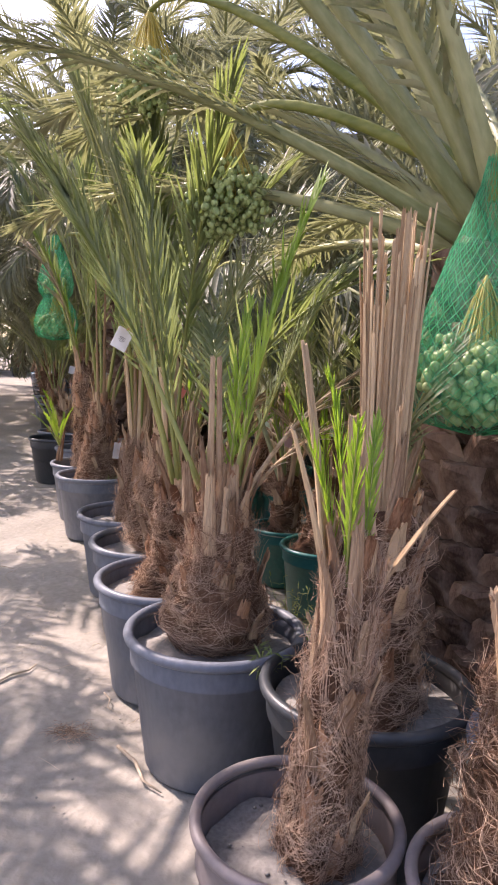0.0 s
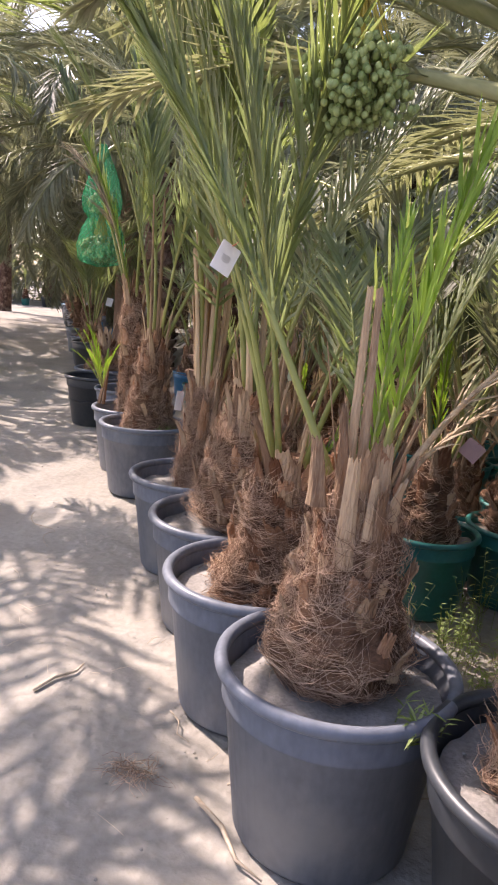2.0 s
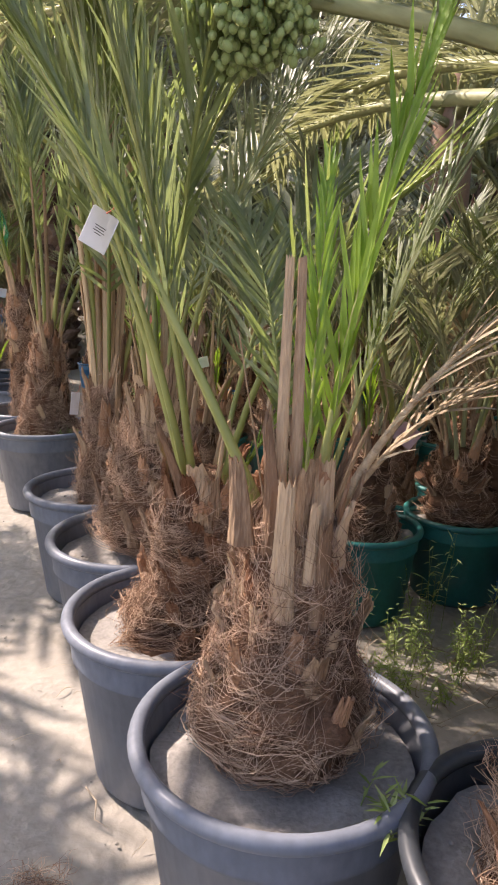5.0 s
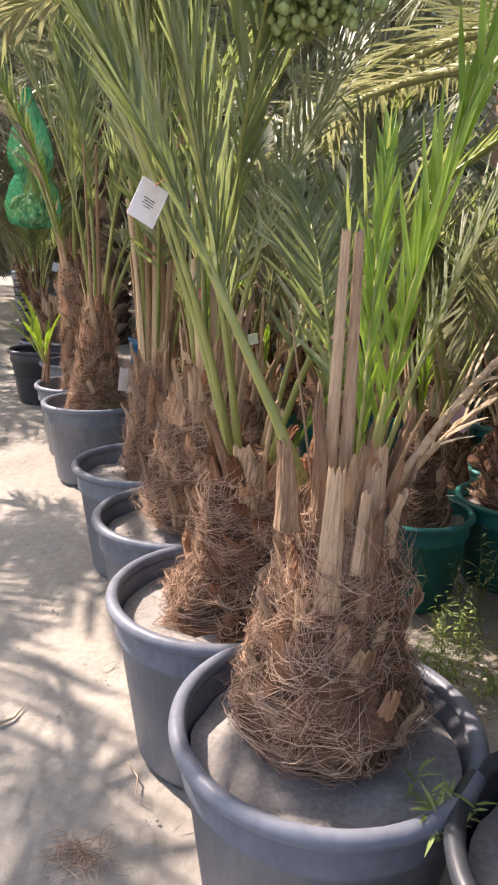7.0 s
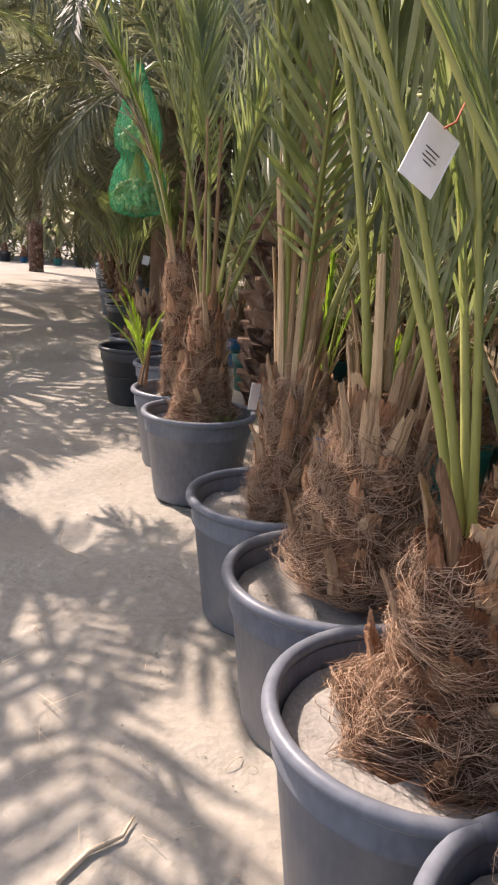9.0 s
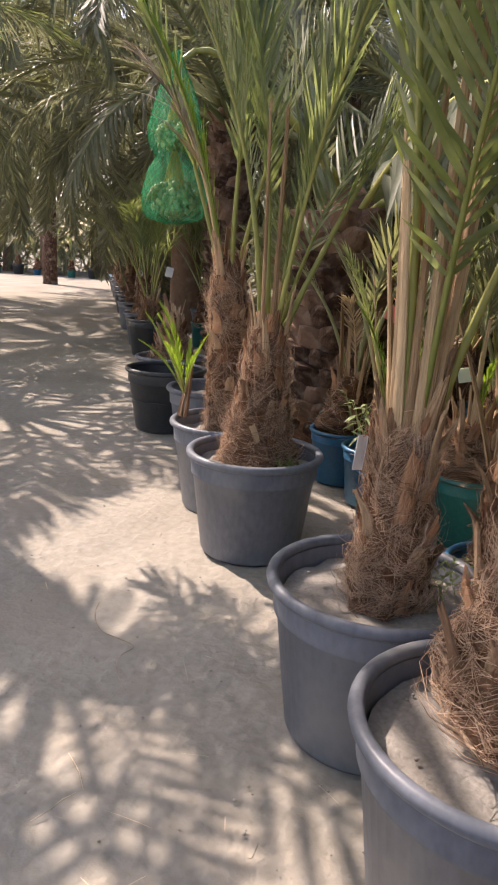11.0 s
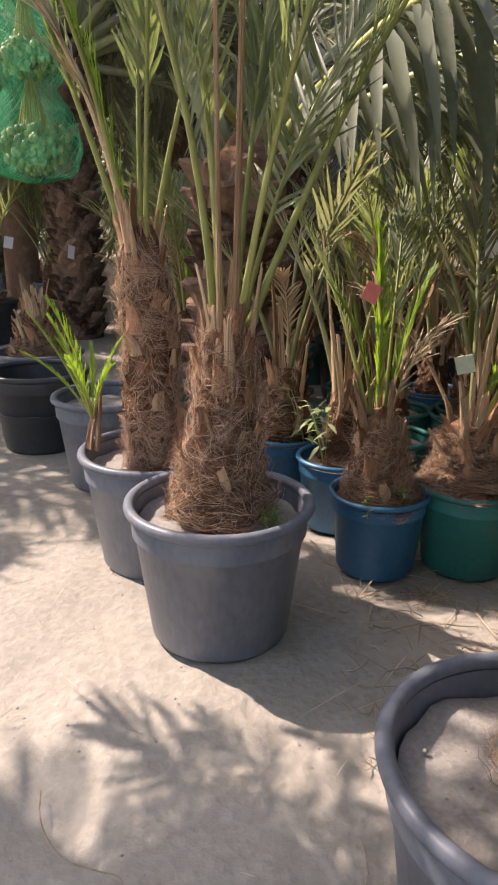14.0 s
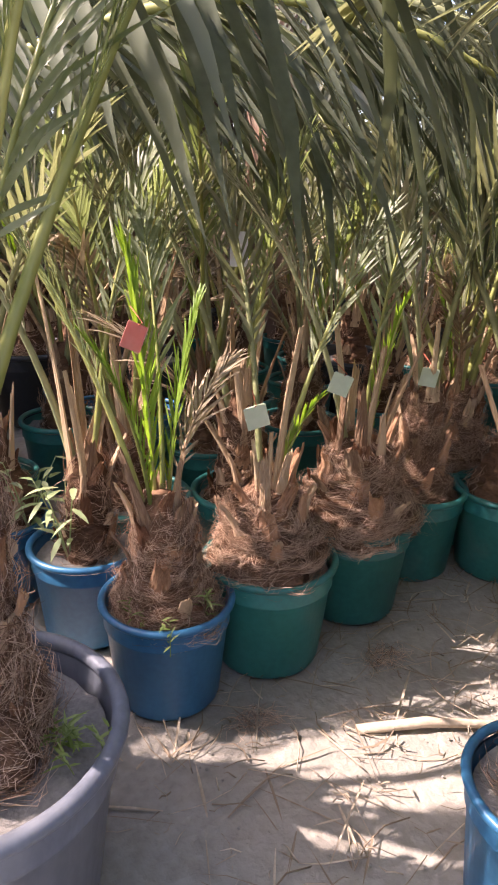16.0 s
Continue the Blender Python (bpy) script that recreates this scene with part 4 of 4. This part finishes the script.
def dates(parent, seed, count, radius, squash, size, at):
    """Single dates on the outside of a bunch, and the inner ones joined."""
    rng = random.Random(seed)
    s, made = Shape(), 0
    for k in range(count):
        v = Vector((rng.gauss(0, 1), rng.gauss(0, 1), rng.gauss(0, 1))).normalized()
        deep = k >= 300 or count < 300
        q = 0.35 * noise.noise(v * 1.7 + Vector((seed, 0, 0)))
        v = v * radius * (1 + q) * (rng.uniform(0.5, 0.88) if deep else rng.uniform(0.86, 1.0))
        v.z *= squash
        r = size * rng.uniform(0.85, 1.15)
        if deep:
            s.ball(v, r, 1.25)
        else:
            part("date", DATES[k % 3], parent, Matrix.Translation(v + Vector(at)) @ pose(0, 0, 0, rng.uniform(-40, 40), rng.uniform(-40, 40), 0) @ Matrix.Scale(r, 4))
    if s.v:
        tagged(part("inner_fruit", s.mesh("inner_fruit", [DATE]), parent, Matrix.Translation(at)), "", "", "", "stuff")


def strands_mesh(seed, count, length, spread, r=0.0022):
    rng = random.Random(seed)
    s = Shape()
    for _ in range(count):
        a, q = rng.uniform(0, 6.28), spread * math.sqrt(rng.random())
        end = Vector((q * math.cos(a), q * math.sin(a), -length * rng.uniform(0.8, 1.1)))
        s.tube([(0, 0, 0), end * 0.35 + Vector((0, 0, 0.02)), end * 0.7, end], [r * 1.3, r, r, r * 0.8], 4, cap=False)
    return s.mesh("strand_tuft", [DATE_STRAND])


def date_bunch(x, y, z, radius, squash, crown, seed, count=420, label="bunch of green dates on yellow strands"):
    root = thing("date_bunch", pose(x, y, z), label, "date bunch")
    dates(root, seed, count, radius, squash, 0.0122, (0, 0, 0))
    part("strand_tuft", strands_mesh(seed, 70, 0.32, radius * 0.8), root, pose(0, 0, radius * squash + 0.16))
    s = Shape()
    top, c = Vector((0, 0, radius * squash + 0.15)), Vector(crown) - Vector((x, y, z))
    s.tube(arch(top, top + Vector((c.x * 0.15, c.y * 0.15, max(0.25, c.z * 0.8))), c), [0.011 + 0.0014 * k for k in range(10)], 7, 1.3)
    part("stalk", s.mesh("stalk", [RACHIS]), root, None, "arching yellow-green fruit stalk")
    return root


def net_bag(x, y, profile, heaps, crown, seed, label):
    """A bag of green net round bunches of dates, hung from a crown by its stalk."""
    z0 = profile[0][1]
    root = thing("netted_date_bunch", pose(x, y, z0), label, "netted date bunch", "netted date bunches")
    prof = [(r, z - z0) for r, z in profile]
    top = prof[-1][1]

    def wob(r, z, w):
        q = Vector((math.cos(w) * 1.5, math.sin(w) * 1.5, z * 4 + seed))
        return r * (1 + 0.10 * noise.noise(q) + 0.05 * noise.noise(q * 3)), z + 0.01 * noise.noise(q * 2)
    s = Shape()
    s.lathe(spline(prof, 30), 36, 0, wob)
    skin = part("net", s.mesh("net", [NET]), root, None, "green plastic net")
    s = Shape()
    n = 26
    for sg in (-1, 1):
        for k in range(n):
            pts = []
            for i in range(31):
                h = top * i / 30
                w = 2 * math.pi * k / n + sg * h * 5.0
                r, zz = wob(radius_at(prof, h), h, w)
                pts.append(((r + 0.001) * math.cos(w), (r + 0.001) * math.sin(w), zz))
            s.tube(pts, 0.0011, 3, cap=False)
    part("cord_mesh", s.mesh("cord_mesh", [NET_CORD]), skin, None, "diamond mesh of green cord")
    for hz, hr, sq, cnt in heaps:
        dates(root, seed + int(hz * 100), cnt, hr, sq, 0.0148, (0, 0, hz - z0))
        part("strand_tuft", strands_mesh(seed, 50, 0.3, hr * 0.6), root, pose(0, 0, hz - z0 + hr * sq * 0.6 + 0.22))
    s = Shape()
    c = Vector(crown) - Vector((x, y, z0))
    s.tube(arch((0, 0, top - 0.12), (c.x * 0.1, c.y * 0.1, top + 0.35), c), [0.011 + 0.0014 * k for k in range(10)], 7, 1.3)
    part("stalk", s.mesh("stalk", [RACHIS]), root, None, "fruit stalk")
    return root


net_bag(0.655, 2.22, [(0.02, 1.14), (0.13, 1.15), (0.19, 1.2), (0.215, 1.30), (0.19, 1.42), (0.13, 1.58), (0.08, 1.72), (0.035, 1.84), (0.02, 1.92)], [(1.30, 0.175, 0.72, 620)], (0.95, 2.75, 2.0), 5,
        "green net bag tied round a bunch of pale dates")
net_bag(-2.28, 6.1, [(0.02, 1.43), (0.13, 1.435), (0.18, 1.48), (0.19, 1.58), (0.15, 1.72), (0.10, 1.80), (0.145, 1.84), (0.16, 1.92), (0.13, 2.04), (0.09, 2.16), (0.04, 2.28), (0.02, 2.34)],
        [(1.57, 0.155, 0.75, 299), (1.91, 0.12, 0.8, 240)], (-1.4, 7.0, 1.75), 8, "two-tiered green net bag round bunches of dates")
date_bunch(-0.27, 3.15, 2.0, 0.205, 0.75, (0.85, 2.9, 1.95), 3, 950)
date_bunch(-0.72, 3.5, 2.62, 0.18, 0.9, (0.85, 2.95, 1.95), 4, 290)


# ---- tags ----
def tag(x, y, z, card, turn, tilt, knot, size=0.075, tall=1.3, bars=False, label="paper tag tied to a palm frond"):
    root = thing("plant_tag", pose(x, y, z, 0, tilt, turn), label, "plant tag", "plant tags")
    s = Shape()
    w, h, t = size / 2, size * tall / 2, 0.0008
    for yy in (-t, t):
        s.v += [Vector(p) for p in ((-w, yy, -h), (w, yy, -h), (w, yy, h * 0.92), (w * 0.85, yy + 0.004, h), (-w * 0.85, yy + 0.004, h), (-w, yy, h * 0.92))]
    s.face(0, 1, 2, 3, 4, 5), s.face(11, 10, 9, 8, 7, 6)
    for k in range(6):
        s.face(k, k + 6, (k + 1) % 6 + 6, (k + 1) % 6)
    face = part("card", s.mesh("card", [card], False), root)
    if bars:
        for k in range(4):
            s = Shape()
            ww, zz = w * (0.42, 0.34, 0.42, 0.25)[k], h * (0.14 - 0.13 * k)
            s.v += [Vector(p) for p in ((-ww, -t - 0.0006, zz - 0.0008), (ww, -t - 0.0006, zz - 0.0008), (ww, -t - 0.0006, zz + 0.0008), (-ww, -t - 0.0006, zz + 0.0008))]
            s.face(0, 1, 2, 3)
            part("print_line", s.mesh("print_line", [INK], False), face, None, "line of small dark print")
    s = Shape()
    k = root.matrix_basis.inverted() @ Vector(knot)
    s.tube([(0, 0, h * 0.9), Vector((0.004, -0.01, h * 1.15)), k], 0.0014, 4)
    part("cord", s.mesh("cord", [CORD]), root, None, "thin red tie cord")
    return root


tag(-0.493, 2.45, 1.385, CARD, 40, 27, (-0.46, 2.5, 1.45), 0.058, 1.3, True, "white printed tag tied with red cord to a green frond")
tag(0.36, 3.70, 0.74, CARD_PINK, -10, 35, (0.34, 3.72, 0.82), 0.085, 0.95, False, "faded pink tag on a small palm")
tag(-0.02, 4.2, 0.86, CARD_PINK, 0, 20, (-0.02, 4.22, 0.95), 0.08, 1.1, False, "faded pink tag on a small palm")
tag(-0.95, 3.80, 0.80, CARD, 60, 10, (-0.93, 3.82, 0.88), 0.045, 2.0, False, "narrow white tag on dry stalks")
tag(-0.95, 5.36, 1.05, CARD_RED, 10, 25, (-0.95, 5.38, 1.12), 0.06, 1.1, False, "red tag on a small palm in a blue pot")
tag(-0.60, 5.36, 0.80, CARD_GREEN, -15, -15, (-0.60, 5.39, 0.87), 0.065, 1.0, False, "pale green tag on a small palm")
tag(-0.27, 5.42, 0.84, CARD_GREEN, -25, 20, (-0.27, 5.46, 0.91), 0.065, 1.0, False, "pale green tag on a small palm")
tag(0.22, 5.54, 0.78, CARD_GREEN, -25, 10, (0.22, 5.58, 0.86), 0.065, 1.0, False, "pale green tag on a small palm")
tag(-0.36, 5.90, 1.2, CARD, -30, 0, (-0.37, 5.93, 1.29), 0.06, 1.9, False, "white tag hanging among the fronds")
for _i, (_x, _y, _z) in enumerate([(-3.8, 10.3, 1.05), (-4.55, 11.4, 1.0), (-5.0, 12.3, 0.95), (-2.95, 9.4, 1.0)]):
    tag(_x, _y, _z, CARD, 20 + _i * 15, 12, (_x, _y + 0.1, _z + 0.12), 0.09, 1.3, False, "small white tag on a potted palm")


# ---- litter and weeds on the sand ----
def litter(name, seed, count, area, label, mat, longest=0.3, thick=0.003, wide=0.016):
    rng = random.Random(seed)
    s = Shape()
    x0, y0, x1, y1 = area
    for _ in range(count):
        x, y, a = rng.uniform(x0, x1), rng.uniform(y0, y1), rng.uniform(0, 6.28)
        n = longest * rng.random() ** 1.8 + 0.03
        c = rng.uniform(-0.8, 0.8)
        pts = [(x + n * u * math.cos(a + c * u), y + n * u * math.sin(a + c * u), 0.012 + 0.008 * math.sin(u * 5 + x * 9)) for u in (0, 0.33, 0.66, 1)]
        if rng.random() < 0.45:
            s.blade(pts[0], (math.cos(a), math.sin(a), rng.uniform(-0.02, 0.12)), (0.05, 0.1, 1), n * 1.2, rng.uniform(0.3, 1.0) * wide, 0.05, 0, 0.3)
            continue
        t = thick * rng.uniform(0.4, 1.0)
        s.tube(pts, [t, t * 1.1, t, t * 0.4], 4)
    return tagged(new(name, s.mesh(name, [mat])), label, "litter", "", "stuff")


litter("dry_litter", 1, 650, (-1.1, 4.3, 0.7, 5.5), "dry palm leaf scraps on the sand", TWIG, 0.22, 0.0024, 0.009)
litter("dry_litter", 2, 70, (-2.2, 3.6, -1.0, 8.5), "thin twigs and straw on the sand", TWIG, 0.16, 0.0016, 0.005)
litter("dry_litter", 3, 60, (-1.6, 1.4, -0.4, 3.6), "thin twigs and straw on the sand", TWIG, 0.12, 0.0014, 0.004)
litter("dry_litter", 4, 160, (-0.2, 2.4, 1.6, 4.6), "dry leaf scraps between the pots", TWIG)


def clods(seed, count, area, label):
    rng = random.Random(seed)
    s = Shape()
    x0, y0, x1, y1 = area
    for _ in range(count):
        x, y = rng.uniform(x0, x1), rng.uniform(y0, y1)
        s.ball((x, y, 0.004), 0.0012 + 0.0045 * rng.random() ** 5, rng.uniform(0.5, 0.9), 0, 5, 3)
    return tagged(new("sand_clods", s.mesh("sand_clods", [SAND], False)), label, "gravel", "", "stuff")


clods(1, 1800, (-2.6, 1.2, -0.3, 6.0), "small crumbs of sand on the path")
clods(2, 700, (-1.0, 4.2, 0.8, 5.6), "small crumbs of sand between the pots")


def stick(x, y, turn, length, thick, label):
    s = Shape()
    s.tube([(0, 0, 0.010), (length * 0.4, 0.012, 0.014), (length * 0.75, -0.006, 0.012), (length, 0.02, 0.009)], [thick, thick * 1.1, thick * 0.8, thick * 0.35], 6)
    ob = new("dry_stick", s.mesh("dry_stick", [TWIG]))
    ob.matrix_basis = pose(x, y, 0, 0, 0, turn)
    return tagged(ob, label, "stick", "sticks")


stick(-0.43, 2.27, -50, 0.30, 0.006, "dry bent palm leaf strip on sand")
stick(-1.05, 2.60, 62, 0.22, 0.006, "dry stick lying on the sand")
stick(-0.60, 2.62, -62, 0.16, 0.0022, "thin pale straw lying on the sand")
stick(-0.36, 2.34, 28, 0.24, 0.0035, "thin pale straw lying on the sand")
stick(-0.50, 4.95, -25, 0.5, 0.014, "flat dry leaf stalk on the sand")
stick(-0.10, 4.70, -60, 0.35, 0.012, "flat dry leaf stalk on the sand")
stick(0.15, 5.05, 20, 0.4, 0.010, "flat dry leaf stalk on the sand")


def twig(points, thick, label):
    for _ in range(2):
        cut = [tuple(Vector(a).lerp(Vector(e), u)) for a, e in zip(points, points[1:]) for u in (0.25, 0.75)]
        points = [points[0]] + cut + [points[-1]]
    s, n = Shape(), len(points)
    s.tube([(x, y, 0.010 + 0.004 * math.sin(i * 0.6)) for i, (x, y) in enumerate(points)], [thick * (1 - 0.6 * i / n) for i in range(n)], 5)
    return tagged(new("dry_twig", s.mesh("dry_twig", [TWIG])), label, "twig")


twig([(-1.86, 4.22), (-1.84, 4.13), (-1.77, 4.04), (-1.70, 4.01), (-1.62, 4.0), (-1.65, 3.93), (-1.635, 3.85), (-1.56, 3.76)], 0.0021, "long thin curled twig lying on sand")


def fibre_tuft(x, y, seed, label):
    rng = random.Random(seed)
    s = Shape()
    for _ in range(150):
        a, q, l = rng.uniform(0, 6.28), 0.07 * math.sqrt(rng.random()), rng.uniform(0.025, 0.075)
        p, w, c = Vector((q * math.cos(a), q * 0.6 * math.sin(a), 0.006)), rng.uniform(0, 6.28), rng.uniform(-1.6, 1.6)
        pts = [p + Vector((math.cos(w + c * u) * l * u, math.sin(w + c * u) * l * u, 0.012 * math.sin(3.1 * u) * rng.random())) for u in (0, 0.35, 0.7, 1)]
        s.tube(pts, [0.0006, 0.0006, 0.0005, 0.0003], 3, cap=False)
    ob = new("fibre_tuft", s.mesh("fibre_tuft", [FIBRE]))
    ob.matrix_basis = pose(x, y, 0)
    return tagged(ob, label, "palm fibre", "fibre tufts")


fibre_tuft(-0.62, 2.33, 1, "fallen tuft of brown palm fibre on sand")
fibre_tuft(-0.72, 5.12, 2, "fallen tuft of brown palm fibre on sand")
fibre_tuft(-0.22, 5.16, 3, "fallen tuft of brown palm fibre on sand")
fibre_tuft(0.12, 4.85, 4, "fallen tuft of brown palm fibre on sand")


def weed(x, y, z, seed, n=26, h=0.22):
    rng = random.Random(seed)
    s = Shape()
    for _ in range(n):
        a, l = rng.uniform(0, 6.28), rng.uniform(0.1, 0.5)
        way = Vector((math.cos(a) * l, math.sin(a) * l, 1)).normalized()
        b = Vector((rng.gauss(0, 0.03), rng.gauss(0, 0.03), 0))
        hh = h * rng.uniform(0.5, 1.1)
        s.tube([b, b + way * hh * 0.5, b + way * hh + Vector((way.x, way.y, 0)) * 0.03], [0.0014, 0.0012, 0.0006], 3, cap=False)
        for q in range(7):
            p = b + way * hh * (0.3 + 0.7 * q / 6)
            w = Vector((rng.gauss(0, 1), rng.gauss(0, 1), rng.uniform(0, 0.8))).normalized()
            s.blade(p, w, Vector((0.01, 0, 1)), rng.uniform(0.02, 0.05), 0.007, 0.2, 0, 0.2, (0.0, 0.45))
    ob = new("weed", s.mesh("weed", [WEED]))
    ob.matrix_basis = pose(x, y, z)
    return tagged(ob, "thin green weed growing beside the pots", "weed", "weeds")


for _i, (_x, _y, _z, _h) in enumerate([(0.10, 3.38, 0, 0.3), (0.30, 3.30, 0, 0.22), (0.45, 3.55, 0, 0.4), (0.5, 3.2, 0, 0.2), (0.25, 3.05, 0, 0.16), (-0.94, 5.27, 0.265, 0.10), (-0.82, 5.25, 0.265, 0.12),
                                        (0.15, 2.95, 0, 0.15), (0.62, 3.4, 0, 0.3), (-1.3, 4.85, 0.39, 0.07), (0.06, 2.12, 0.39, 0.08), (-0.69, 3.86, 0.39, 0.16), (-4.0, 10.3, 0.39, 0.2)]):
    weed(_x, _y, _z, 500 + _i, 12 if _i < 5 else 10, _h)

for _i, (_x, _y, _h) in enumerate([(0.30, 3.12, 0.12), (0.38, 3.22, 0.16), (0.42, 3.05, 0.10), (0.20, 3.20, 0.12), (0.55, 3.30, 0.14), (0.34, 3.36, 0.2), (0.12, 3.10, 0.1)]):
    weed(_x, _y, 0, 540 + _i, 9, _h)
litter("dry_litter", 5, 120, (0.1, 2.9, 0.8, 3.5), "dry leaf scraps between the pots", TWIG, 0.14, 0.002, 0.008)


# a pale broad-leaved weed in the blue pot
def leafy_sprig(x, y, z, seed):
    rng = random.Random(seed)
    root = thing("leafy_weed", pose(x, y, z), "pale broad-leaved weed growing in a blue pot", "weed", "weeds")
    stems = Shape()
    for k in range(5):
        a, l = k * 1.26 + rng.uniform(-0.4, 0.4), rng.uniform(0.16, 0.30)
        tip = Vector((math.cos(a) * 0.10, math.sin(a) * 0.10, l))
        pts = [tip * u + Vector((0, 0, 0.03 * math.sin(3 * u))) for u in (0, 0.35, 0.7, 1)]
        stems.tube(pts, [0.003, 0.0025, 0.002, 0.001], 5)
        for q in range(6):
            u = 0.35 + 0.13 * q
            b = a + q * 2.4 + rng.uniform(-0.5, 0.5)
            s = Shape()
            s.blade((0, 0, 0), (math.cos(b), math.sin(b), rng.uniform(-0.5, 0.5)), (0.02, 0.01, 1), rng.uniform(0.05, 0.085), rng.uniform(0.016, 0.024), 0.25, 0, 0.25)
            part("leaf", s.mesh("leaf", [SPRIG]), root, Matrix.Translation(tip * min(u, 1.0)))
    part("stem", stems.mesh("stem", [SPRIG]), root)
    return root


leafy_sprig(-1.10, 5.98, 0.27, 1)
leafy_sprig(-1.04, 5.74, 0.27, 2)

# a dense hedge of fronds far behind, so that no gap opens on the bare horizon
def thicket(seed, x0, y0, x1, y1, n, h, big=1.0):
    rng = random.Random(seed)
    s = Shape()
    for _ in range(n):
        u = rng.random()
        b = Vector((x0 + (x1 - x0) * u + rng.uniform(-1.5, 1.5), y0 + (y1 - y0) * u + rng.uniform(-1.5, 1.5), rng.uniform(0, h)))
        way = Vector((rng.gauss(0, 1), rng.gauss(0, 1), rng.uniform(-0.4, 1.2))).normalized()
        s.blade(b, way, Vector((0.1, 0.2, 1)), big * rng.uniform(0.5, 1.1), big * rng.uniform(0.04, 0.09), 0.3, 0, 0.3, (0.0, 0.45))
    return tagged(new("thicket", s.mesh("thicket", [LEAF_OLD])), "dense grey-green palm thicket in the distance", "foliage", "", "stuff")


thicket(1, -54, 38, 6, 43, 30000, 13.0, 2.2)
thicket(2, 2, 17, 14, 15, 9000, 4.5)
thicket(3, -6, 28, 3, 17, 10000, 5.5)
thicket(4, 7, 14, 7, 1, 8000, 4.0)
